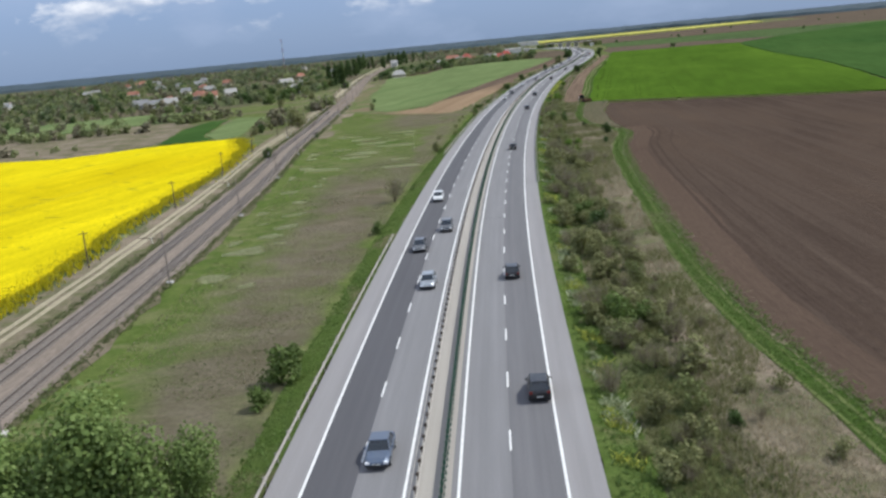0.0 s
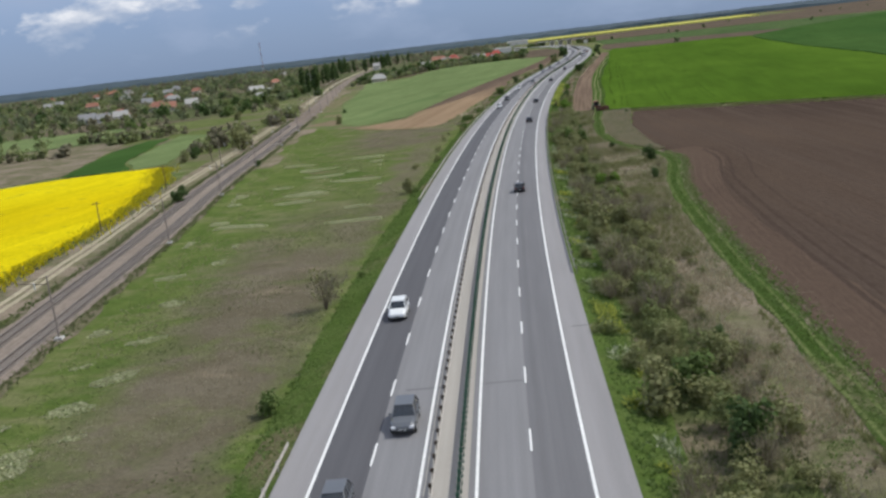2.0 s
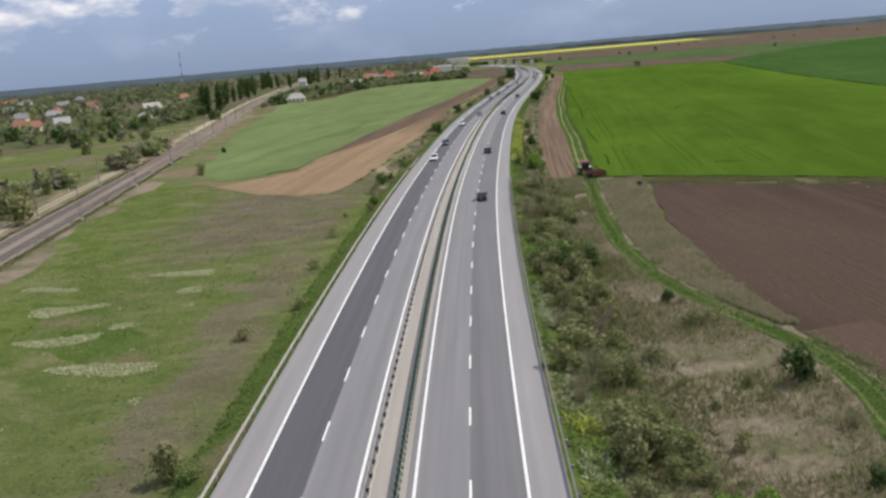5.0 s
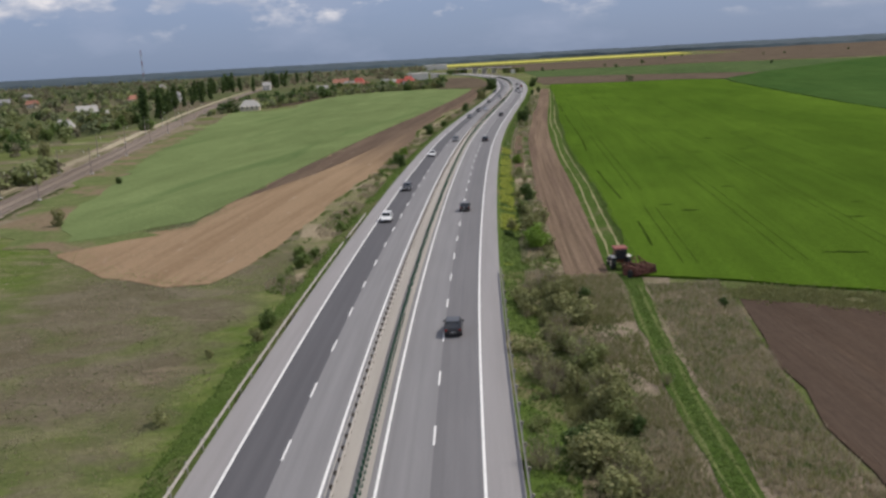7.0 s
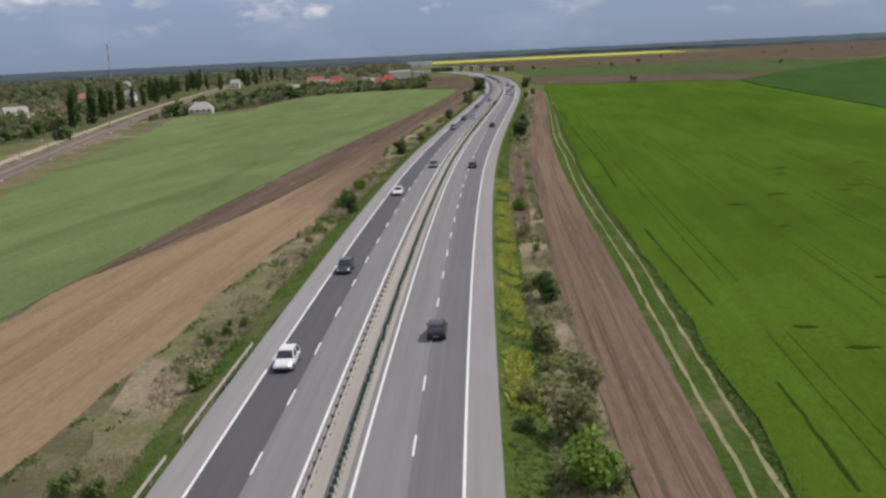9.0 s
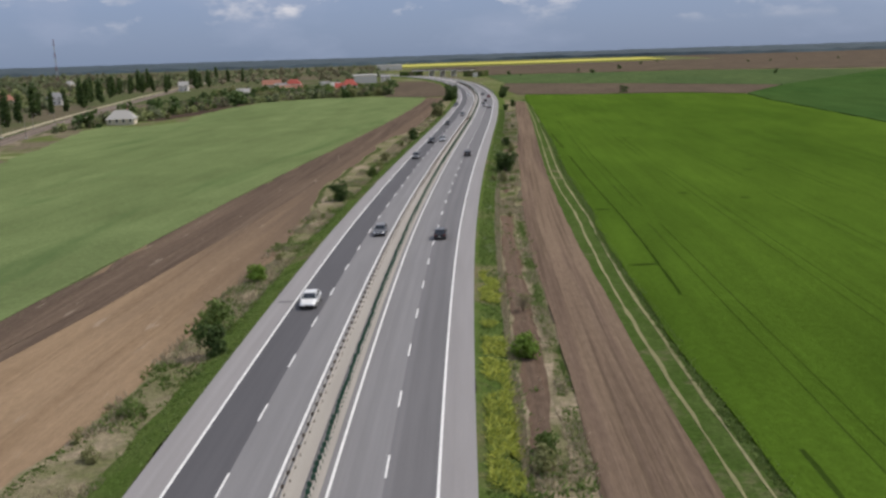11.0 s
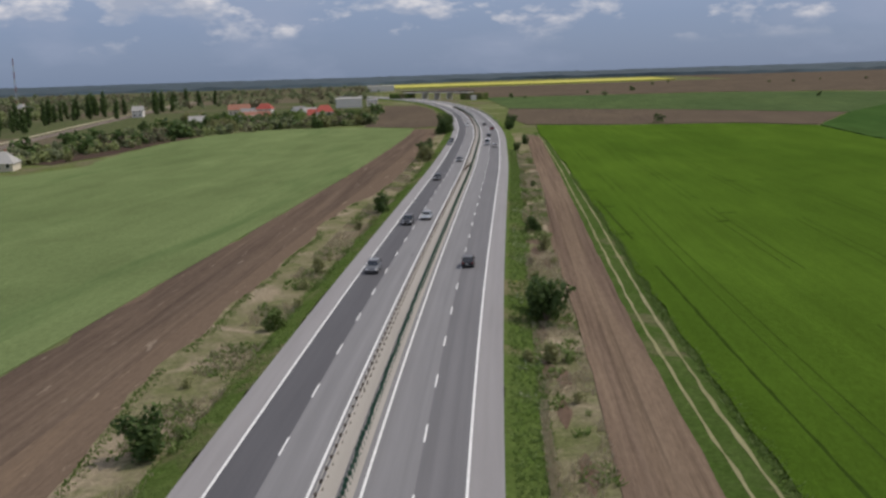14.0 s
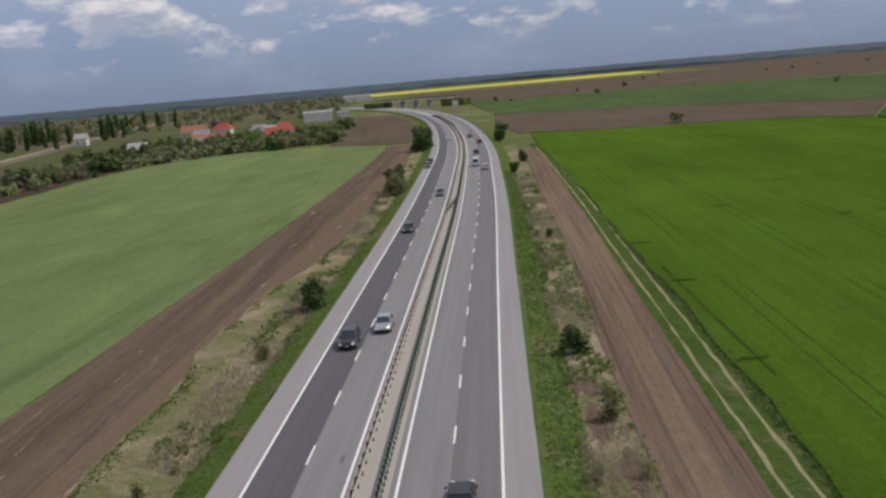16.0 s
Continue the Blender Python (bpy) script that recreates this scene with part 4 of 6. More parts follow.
plant(P_O, [(-37.4, 263.7, 3.0), (-36.8, 375.0, 1.8), (-40.9, 370.8, 0.9), (-3.7, 871.9, 5.3), (-21.2, 697.2, 2.8), (-18.0, 736.3, 2.1), (-6.1, 874.1, 4.9), (-22.6, 703.2, 1.4)], 73)
plant(P_D, [(-32.0, 529.3, 3.6), (-28.1, 629.5, 4.0), (4.8, 1005.7, 7.8), (-4.1, 882.5, 6.6), (-14.7, 758.3, 4.2), (5.6, 1013.5, 9.7)], 74)
plant(P_L, [(0.2, 252.9, 1.9), (2.5, 253.3, 1.9), (1.1, 234.1, 2.3), (-3.6, 416.8, 3.5), (-0.5, 525.9, 2.4), (-33.3, 561.4, 2.3)], 75)
plant(P_G, [(4.0, 95.1, 3.5), (6.7, 95.6, 2.5), (1.8, 151.3, 3.4)], 76)
plant(P_D, [(3.7, 139.7, 4.0), (11.3, 68.8, 1.4), (5.8, 162.7, 1.5), (9.9, 252.3, 1.6), (11.2, 274.9, 3.2), (5.3, 300.1, 1.6), (10.1, 256.4, 1.5), (-6.1, 343.7, 2.1), (-0.6, 348.0, 1.2), (0.0, 386.3, 1.7), (15.0, 381.2, 1.1), (-1.9, 463.9, 3.4), (-7.2, 425.1, 1.7), (-0.9, 552.7, 0.7), (9.2, 665.7, 5.3), (9.4, 670.6, 4.4), (14.9, 728.7, 3.0), (39.8, 1036.3, 7.1), (22.8, 795.6, 1.5), (35.4, 931.9, 3.8), (29.1, 901.3, 3.4), (37.6, 1023.5, 5.0)], 77)
plant(P_Y, [(1.9, 71.0, 1.1), (-5.0, 175.1, 1.1), (-7.3, 242.7, 1.1), (-8.7, 403.8, 1.1), (-6.5, 478.6, 1.1), (-5.6, 469.6, 1.1), (-4.7, 521.2, 1.1), (-3.1, 535.9, 1.1), (7.2, 684.6, 0.9)], 78)
plant(P_W, [(1.0, 84.3, 1.1), (-3.4, 122.3, 1.1), (-7.3, 276.8, 1.1)], 79)
plant(P_O, [(7.4, 132.8, 1.4), (0.9, 127.7, 4.0), (-1.4, 147.6, 3.9), (12.9, 94.5, 1.0), (-2.7, 207.8, 4.6), (-4.4, 224.6, 3.7), (-2.0, 266.8, 2.2), (1.0, 240.9, 2.1), (7.1, 274.8, 1.2), (3.4, 270.4, 1.1), (-3.5, 307.1, 3.0), (0.3, 216.8, 2.7), (-4.9, 216.7, 1.8), (-6.7, 316.0, 3.6), (-6.6, 430.7, 2.4), (-3.7, 445.3, 2.7), (-3.4, 424.9, 4.0), (-2.0, 500.3, 1.9), (-0.7, 489.8, 1.5), (-1.5, 416.3, 1.9), (4.9, 604.5, 1.1), (5.5, 649.7, 1.7), (8.0, 650.2, 2.4), (14.4, 709.9, 2.8)], 80)
plant(P_B, [(6.9, 60.0, 1.6), (2.2, 75.8, 3.3), (1.5, 98.5, 4.2), (6.6, 82.1, 2.6), (-1.5, 191.7, 4.6), (-0.2, 183.6, 4.3), (1.6, 171.4, 4.3), (3.9, 212.5, 4.1), (6.8, 156.6, 2.4), (-3.6, 237.6, 4.5), (-0.9, 229.7, 3.6), (-0.1, 221.7, 3.6), (4.7, 228.8, 2.5), (4.7, 217.7, 2.4), (-4.8, 367.7, 2.9), (-3.2, 362.4, 3.2), (-6.5, 355.4, 2.5), (-8.7, 340.2, 3.1), (-2.6, 355.0, 2.5), (3.6, 357.0, 1.3), (0.9, 542.1, 2.3), (18.5, 755.0, 0.8), (11.1, 698.6, 1.7)], 81)
plant(P_D, [(-93.3, 281.1, 3.0), (-92.3, 338.2, 1.8), (-127.5, 379.6, 3.5), (-96.7, 292.4, 2.5), (-131.1, 390.5, 3.1), (-94.1, 343.1, 0.8), (-199.7, 649.3, 3.8), (-107.6, 524.6, 1.9)], 82)
plant(P_O, [(-95.5, 459.9, 3.6), (-127.2, 369.2, 3.9), (-114.8, 391.7, 7.5), (-121.0, 403.4, 7.7), (-126.9, 392.7, 2.5), (-167.8, 613.2, 6.1)], 83)
# the thicket between the motorway and the farm track
rt = random.Random(8)
THICK = [tuple(v / UNIT for v in ROAD.at(s, rt.uniform(13.6, 23 if s < 260 else 20))) + (rt.uniform(1.2, 3.2),) for s in [rt.uniform(58, 392) for _ in range(260)]]
plant(P_B, THICK[:70], 101)
plant(P_O, THICK[70:150], 102)
brush("thicket", L_OLIVE, THICK[150:225], 103, "dense olive thicket below the motorway", 620, 0.036)
brush("thicket", L_THICKET, THICK[225:], 117, "green undergrowth in the thicket", 620, 0.036)
plant(P_G, [(-6.9, 319, 3.4), (-4.4, 317, 4.0), (-1.1, 319, 3.2), (-5.6, 323, 3.0)], 108)
plant(P_G, [(-3.8, 446, 2.9), (-1.2, 503.6, 1.8)], 110)
plant(P_O, [(-1.6, 431, 4.3), (-3.0, 427, 3.4)], 111)
plant(P_D, [(-5.4, 343.5, 2.2), (-0.6, 347, 1.4)], 109)
VERGE_E = [tuple(v / UNIT for v in ROAD.at(s, rt.uniform(12.9, 15.2))) + (rt.uniform(0.5, 1.3),) for s in [rt.uniform(60, 396) for _ in range(90)]]
brush("low_brush", L_OLIVE, VERGE_E[:55], 112, "low olive brush on the embankment")
brush("low_brush", L_GREEN, VERGE_E[55:], 113, "low green brush on the embankment")
DRY_E = [(rt.uniform(float(np.interp(y, ROAD.y, ROAD.x)) + 20.5, float(np.interp(y, TRACK.y, TRACK.x)) - 2.5), y, rt.uniform(0.7, 1.9)) for y in [rt.uniform(60, 300) for _ in range(64)]]
plant(P_B, DRY_E[:30], 114)
brush("low_brush", L_OLIVE, DRY_E[30:], 115, "low olive brush among the dead weeds")
plant(P_G, [(-37.2, 455, 1.2), (-38.4, 452, 1.1), (-36.0, 458, 1.3), (-37.8, 458.5, 0.9)], 116)
LOW_E = [tuple(v / UNIT for v in ROAD.at(s, rt.uniform(15, 19.5))) + (rt.uniform(0.6, 1.6),) for s in [rt.uniform(400, 500) if k < 22 else rt.uniform(610, 900) for k in range(60)]]
brush("low_brush", L_OLIVE, LOW_E[:40], 104, "low olive brush below the embankment")
brush("low_brush", L_GREEN, LOW_E[40:], 105, "low green brush below the embankment")
LOW_W = [tuple(v / UNIT for v in ROAD.at(s, rt.uniform(-20, -15))) + (rt.uniform(0.6, 1.7),) for s in [rt.uniform(240, 960) for _ in range(56)]]
brush("low_brush", L_OLIVE, LOW_W[:36], 106, "low olive brush beside the ploughed strip")
brush("low_brush", L_GREEN, LOW_W[36:], 107, "low green brush beside the ploughed strip")
# poplars and garden trees along the village road
rp = random.Random(5)
plant(P_POP, [(-203 - 0.17 * (y - 820) + rp.uniform(-7, 7), y + rp.uniform(-8, 8), rp.uniform(13, 20)) for y in range(815, 1480, 24)], 31)
plant(P_POP, [(rp.uniform(-300, -235), rp.uniform(1270, 1620), rp.uniform(12, 19)) for _ in range(22)], 36)
plant(P_VT, [(-206 + rp.uniform(-30, 8), 700 + rp.uniform(0, 150), rp.uniform(4, 9)) for _ in range(26)], 32)
plant(P_VT, [(rp.uniform(-165, -40), 1085 + rp.uniform(0, 130), rp.uniform(4, 8)) for _ in range(110)], 33)
plant(P_VT, [(-150 + rp.uniform(-30, 24), 900 + rp.uniform(10, 190), rp.uniform(2.5, 5)) for _ in range(22)], 34)
plant(P_VT, [(rp.uniform(-420, -170), rp.uniform(560, 780), rp.uniform(2.5, 6)) for _ in range(60)], 35)


def far_trees(name, count, area, leaf, seed, hmin, hmax, label, n=84):
    """Woods and gardens far off: crowns of leaf clumps over short trunks, too many to count."""
    rng = np.random.RandomState(seed)
    vs, fs, off = [], [], 0
    for _ in range(count):
        x, y = area(rng)
        h, wide = rng.uniform(hmin, hmax), rng.uniform(0.9, 1.7)
        p, q = lobed(n, 5, rng, 0.45, 1.0, 0.05)
        v, f = cards(p, q, 0.10, rng)
        v = v * np.array([h * wide, h * wide, h]) + np.array([x * UNIT, y * UNIT, GZ - 0.3])
        vs.append(v); fs.append(f + off); off += len(v)
    obj(name, mesh(name, np.concatenate(vs).tolist(), np.concatenate(fs).tolist(), leaf), label=label, category="trees", kind="stuff")


def village_area(rng):
    y = rng.uniform(620, 1750)
    return rng.uniform(-260 - (y - 620) * 0.55 - 420, -205 - (y - 800) * 0.17), y


L_TWIGGY = leafy("twig_haze", (0.150, 0.140, 0.088), (0.196, 0.180, 0.112), (0.240, 0.220, 0.140))
# leaf green greyed to paint in the haze over the far trees
L_HAZED = leafy("leaf_hazed", (0.131, 0.156, 0.077), (0.177, 0.206, 0.105), (0.231, 0.256, 0.138))
far_trees("village_trees", 520, village_area, L_TWIGGY, 91, 3, 7, "brown still leafless trees between the houses")
far_trees("village_trees", 750, village_area, L_SPRING, 41, 3, 8, "olive and brown spring trees between the houses")
far_trees("village_trees", 600, village_area, L_HAZED, 42, 3, 9, "green garden trees between the houses")
far_trees("village_trees", 110, village_area, L_DARK, 43, 4, 10, "dark tall trees between the houses")
def belt_area(rng):
    x = rng.uniform(-172, -36)
    y = float(np.interp(x, [-172, -150, -128, -85, -36], [840, 915, 1040, 1092, 1108]))
    return x, y + rng.uniform(0, 1) ** 1.6 * 170 + 3


HEDGES = [(-330, 430, -204, 447), (-208, 483, -183, 510), (-420, 350, -200, 362), (-135, 490, -142, 560), (-140, 470, -132, 400), (-420, 520, -215, 505), (-700, 600, -250, 604), (-560, 560, -205, 600), (-600, 470, -215, 440)]


def hedge_area(rng):
    x0, y0, x1, y1 = HEDGES[rng.randint(len(HEDGES))]
    u = rng.uniform()
    return x0 + (x1 - x0) * u + rng.normal(0, 2.5), y0 + (y1 - y0) * u + rng.normal(0, 3.5)


far_trees("garden_trees", 420, belt_area, L_SPRING, 47, 1.2, 5.0, "olive spring bushes and trees at the village edge")
far_trees("garden_trees", 190, belt_area, L_HAZED, 48, 1.2, 6.0, "green bushes and trees at the village edge")
far_trees("garden_trees", 120, belt_area, L_TWIGGY, 50, 2, 6, "brown leafless shrubs at the village edge")
far_trees("garden_trees", 60, belt_area, L_DARK, 49, 3, 9, "dark bushes and trees at the village edge")
far_trees("hedge", 130, hedge_area, L_TWIGGY, 44, 3, 7, "brown leafless hedge rows before the village")
far_trees("hedge", 210, hedge_area, L_SPRING, 52, 2, 6, "pale green hedge bushes before the village")
far_trees("far_trees", 420, lambda r: (r.uniform(-1100, -90), r.uniform(1430, 2400)), L_TWIGGY, 53, 4, 9, "brown leafless trees beyond the village", 60)
far_trees("far_trees", 380, lambda r: (r.uniform(-1100, -60), r.uniform(1450, 2400)), L_HAZED, 45, 4, 9, "scattered trees beyond the village")
far_trees("far_trees", 26, lambda r: (r.uniform(80, 900), r.uniform(1000, 2100)), L_DARK, 46, 3, 6, "lone dark bushes on the plain")


def forest():
    rng = np.random.RandomState(9)
    xs, ys = np.linspace(-4300, 4300, 240), np.concatenate([[2580], np.linspace(2600, 5300, 26)])
    v = []
    for j, y in enumerate(ys):
        for x in xs:
            edge = 260 * math.sin(x * 0.0016 + 1) + 90 * math.sin(x * 0.006)
            v.append((x, y + edge * (1 - j / len(ys)), GZ - 1 if j == 0 else rng.uniform(3.0, 8.0)))
    n = len(xs)
    f = [(j * n + i, j * n + i + 1, (j + 1) * n + i + 1, (j + 1) * n + i) for j in range(len(ys) - 1) for i in range(n - 1)]
    obj("far_forest", mesh("far_forest", v, f, M_FOREST_HAZE), label="dark green forest along the horizon, tinted blue for haze", category="forest", kind="stuff")


# distance haze painted into the canopy colour as a blue tint
M_FOREST_HAZE = plain("forest_canopy_hazed", (0.032, 0.052, 0.064), 0.95, vary=0.4, scale=0.01)
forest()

# ---------------------------------------------------------------- grass tufts


def tufts(name, count, place, leaf, seed, h0, h1, w, blades=4, label="", lean_by=0.85):
    rng = np.random.RandomState(seed)
    xy = np.array([place(rng) for _ in range(count)])
    n = count * blades
    base = np.repeat(xy, blades, 0)
    base[:, :2] += rng.normal(0, w * 0.5, (n, 2))
    a, h = rng.uniform(0, 6.28, n), rng.uniform(h0, h1, n)
    d = np.stack([np.cos(a), np.sin(a), np.zeros(n)], 1)
    lean = rng.normal(0, lean_by, (n, 3)) * h[:, None]
    lean[:, 2] = h
    wid = (w * rng.uniform(0.3, 0.8, n))[:, None]
    v = np.stack([base - d * wid, base + d * wid, base + lean + d * wid * 0.35, base + lean - d * wid * 0.35], 1).reshape(-1, 3)
    obj(name, mesh(name, v.tolist(), np.arange(4 * n).reshape(-1, 4).tolist(), leaf), label=label, category="grass", kind="stuff")


def beside(o0, o1, s0, s1):
    """Places on the slopes and flats beside the road, at their height."""
    def pick(rng):
        s, o = rng.uniform(s0, s1), rng.uniform(o0, o1)
        while 503 < s < 607 and 15.6 < o < 18.5 and rng.uniform() > 0.06:
            s, o = rng.uniform(s0, s1), rng.uniform(o0, o1)
        x, y = ROAD.at(s, o)
        k = min(1.0, max(0.0, (abs(o) - 11.6) / 4.3))
        return x, y, -0.06 + (GZ - 0.14) * k - 0.02
    return pick


def flat(fx, s0, s1):
    def pick(rng):
        s = rng.uniform(s0, s1)
        a, b = fx(s)
        x, y = rng.uniform(a, b), s
        return x * UNIT, y * UNIT, GZ - 0.26
    return pick


def streaks(pick, across, along, cut, seed):
    """Like patches, but drawn out crosswise to the road."""
    def choose(rng):
        for _ in range(80):
            p = pick(rng)
            if noise.noise(Vector((p[0] / across, p[1] / along, seed))) > cut:
                return p
        return p
    return choose


def patches(pick, scale, cut, seed):
    """Keeps places where a slow noise is high, so that they gather in patches."""
    def choose(rng):
        for _ in range(60):
            p = pick(rng)
            if noise.noise(Vector((p[0] / scale, p[1] / scale, seed))) > cut:
                return p
        return p
    return choose


L_GRASS = leafy("grass_blades", (0.104, 0.166, 0.036), (0.138, 0.208, 0.050), (0.188, 0.245, 0.080))
L_WEED = leafy("weed_leaves", (0.092, 0.120, 0.040), (0.125, 0.152, 0.055), (0.165, 0.182, 0.078))
L_CREAM = leafy("cream_flowers", (0.30, 0.34, 0.16), (0.46, 0.47, 0.27), (0.62, 0.60, 0.40))
WEST = lambda s: (float(np.interp(s, RAIL.y, RAIL.x)) + 9, float(np.interp(s, ROAD.y, ROAD.x)) - 17)
EAST = lambda s: (float(np.interp(s, ROAD.y, ROAD.x)) + 16, float(np.interp(s, TRACK.y, TRACK.x)) - 1.5)
tufts("grass_tufts", 15000, beside(-16.2, -12.3, 30, 900), L_GRASS, 51, 0.08, 0.26, 0.11, label="green grass tufts on the verge")
tufts("grass_tufts", 15000, beside(12.3, 15.8, 30, 900), L_GRASS, 52, 0.08, 0.28, 0.11, label="green grass tufts on the verge")
tufts("dead_grass", 9000, patches(beside(15.0, 20.2, 395, 900), 9, -0.05, 2), L_STRAW, 53, 0.2, 0.6, 0.05, 5, label="dry straw-coloured dead grass", lean_by=0.35)
tufts("dead_grass", 9000, patches(beside(-20.5, -15.0, 395, 900), 9, -0.05, 3), L_STRAW, 54, 0.2, 0.6, 0.05, 5, label="dry straw-coloured dead grass", lean_by=0.35)
tufts("weeds", 2200, patches(beside(-20.5, -14.5, 395, 900), 8, 0.1, 13), L_GREEN, 65, 0.15, 0.5, 0.22, label="green weeds among the dead grass")
tufts("weeds", 2200, patches(beside(15.0, 20.0, 395, 900), 8, 0.1, 14), L_GREEN, 66, 0.15, 0.5, 0.22, label="green weeds among the dead grass")
tufts("dead_grass", 13000, patches(flat(lambda s: (EAST(s)[0] + 5, EAST(s)[1]), 30, 398), 14, -0.2, 4), L_STRAW, 55, 0.25, 0.7, 0.05, 5, label="tall dry dead weeds", lean_by=0.4)
tufts("weeds", 16000, patches(flat(EAST, 30, 398), 12, -0.1, 5), L_OLIVE, 56, 0.25, 0.8, 0.07, 5, label="olive green weeds in the dead grass", lean_by=0.4)
tufts("weeds", 14000, flat(lambda s: (EAST(s)[0], EAST(s)[0] + 7.5), 30, 398), L_WEED, 68, 0.15, 0.5, 0.08, 5, label="green weeds and nettles", lean_by=0.5)
tufts("dead_grass", 9000, flat(lambda s: (float(np.interp(s, TRACK.y, TRACK.x)) + 1.8, float(np.interp(s, TRACK.y, TRACK.x)) + float(np.interp(s, [292, 305, 318, 330, 347, 379], [3.5, 7, 8.6, 9.2, 8.8, 10.5]))), 290, 392), L_STRAW, 67, 0.25, 0.7, 0.05, 5, label="dry dead weeds beside the farm track", lean_by=0.35)
tufts("weeds", 4000, flat(lambda s: (float(np.interp(s, TRACK.y, TRACK.x)) + 1.8, float(np.interp(s, TRACK.y, TRACK.x)) + float(np.interp(s, [292, 305, 318, 330, 347, 379], [3.5, 7, 8.6, 9.2, 8.8, 10.5]))), 290, 392), L_OLIVE, 69, 0.2, 0.6, 0.07, 5, label="olive weeds beside the farm track", lean_by=0.4)
tufts("weeds", 4000, patches(flat(lambda s: (float(np.interp(s, TRACK.y, TRACK.x)) + 1.8, float(np.interp(s, TRACK.y, TRACK.x)) + float(np.interp(s, [292, 305, 318, 330, 347, 379], [3.5, 7, 8.6, 9.2, 8.8, 10.5]))), 290, 392), 6, 0.0, 31), L_GREEN, 70, 0.15, 0.5, 0.09, 5, label="green weeds beside the farm track", lean_by=0.5)
tufts("meadow_grass", 13000, patches(flat(WEST, 30, 430), 16, -0.05, 6), L_WEED, 57, 0.03, 0.11, 0.14, label="green meadow grass")
tufts("dead_grass", 14000, patches(flat(WEST, 30, 430), 16, -0.05, 7), L_STRAW, 58, 0.06, 0.22, 0.05, label="dry straw-coloured dead grass", lean_by=0.4)
tufts("white_flowers", 8500, streaks(flat(lambda s: (WEST(s)[0] + 1, WEST(s)[0] + 34), 238, 335), 9, 5.0, 0.36, 8), L_CREAM, 59, 0.06, 0.18, 0.26, label="patches of white meadow flowers")
tufts("white_flowers", 2600, streaks(flat(lambda s: (WEST(s)[0], WEST(s)[0] + 10), 120, 240), 6, 5.0, 0.30, 18), L_CREAM, 93, 0.06, 0.18, 0.24, label="patches of white meadow flowers")
tufts("weeds", 5200, patches(flat(EAST, 40, 398), 6, 0.22, 61), L_GRASS, 94, 0.08, 0.28, 0.12, label="green grass patches among the dead weeds")
tufts("yellow_flowers", 3600, patches(beside(12.6, 14.9, 425, 560), 5, -0.1, 9), L_YELLOW, 60, 0.15, 0.45, 0.16, label="yellow flowering weeds along the shoulder")
tufts("yellow_flowers", 700, patches(beside(12.8, 15.0, 60, 300), 6, 0.2, 10), L_YELLOW, 61, 0.15, 0.45, 0.16, label="yellow flowering weeds along the shoulder")
tufts("white_flowers", 1300, patches(beside(12.8, 15.2, 60, 320), 6, 0.1, 11), L_BLOSSOM, 62, 0.15, 0.4, 0.16, label="white flowering weeds along the shoulder")
tufts("white_flowers", 260, patches(beside(13.0, 16.2, 560, 760), 6, 0.2, 12), L_BLOSSOM, 63, 0.12, 0.3, 0.12, label="pale flowering weeds along the shoulder")
def wheat_margin(rng):
    s = rng.uniform(402, 820)
    x, y = ROAD.at(s, edge_o(s) + rng.uniform(-0.7, 0.5))
    return x, y, GZ - 0.14


def crop_gap(x, y, length, turn, seed):
    """A bare slit in the wheat: sunken earth with a ragged rim."""
    rng = np.random.RandomState(seed)
    n = max(6, int(length / 0.35))
    v = []
    for k in range(n + 1):
        u = -length / 2 + length * k / n
        w = (0.28 + 0.3 * rng.uniform()) * math.sin(math.pi * (k + 0.35) / (n + 0.7))
        c = rng.uniform(-0.18, 0.18)
        v += [(u, c - w, 0.0), (u, c, -0.05), (u, c + w, 0.0)]
    f = [(3 * k + j, 3 * k + j + 3, 3 * k + j + 4, 3 * k + j + 1) for k in range(n) for j in (0, 1)]
    ob = obj("crop_gap", mesh("crop_gap", v, f, M_TRAMLINE, [(a, b) for a, b, _ in v]), label="dark bare gap in the green wheat", category="bare patch", group="gaps in the wheat")
    ob.matrix_basis = pose(*plan(x, y, GZ + 0.16), 0, 0, turn)


GAPS = [(41.5, 623, 2.6), (51.3, 615, 2), (74.4, 680, 1.7), (65.8, 655, 2.6), (21.8, 606.8, 3.3), (59.6, 563.5, 2.6), (56.5, 554.5, 3.2), (47, 529, 4), (36.6, 519.8, 3.2), (78, 566.3, 3), (64.4, 536, 3.3), (60, 530.7, 3),
        (38, 499.5, 1.6), (79, 839.6, 6), (58.1, 811, 2.9), (34, 754.7, 3), (55.2, 741, 3.6), (51.5, 731.7, 3), (72.9, 792, 2.8), (80.5, 792.3, 2.5), (30.6, 721.3, 3.3), (35, 781.7, 4)]
GAPS += [(25.4, 441.9, 3), (38.8, 466.8, 2.7), (22.7, 448.8, 2.3), (54.8, 442.3, 2.6), (49, 428.8, 2.7), (37.6, 404.1, 5.8), (19.6, 562.2, 4.2), (58, 562, 2.5)]
for k, (gx, gy, gl) in enumerate(GAPS):
    crop_gap(gx, gy, gl, -6 + 9 * math.sin(k * 2.3), 400 + k)


def plot_margin(points, spread):
    def pick(rng):
        k = rng.randint(len(points) - 1)
        (x0, y0), (x1, y1) = points[k], points[k + 1]
        u = rng.uniform()
        return (x0 + (x1 - x0) * u + rng.normal(0, spread)) * UNIT, (y0 + (y1 - y0) * u + rng.normal(0, spread)) * UNIT, GZ - 0.25
    return pick


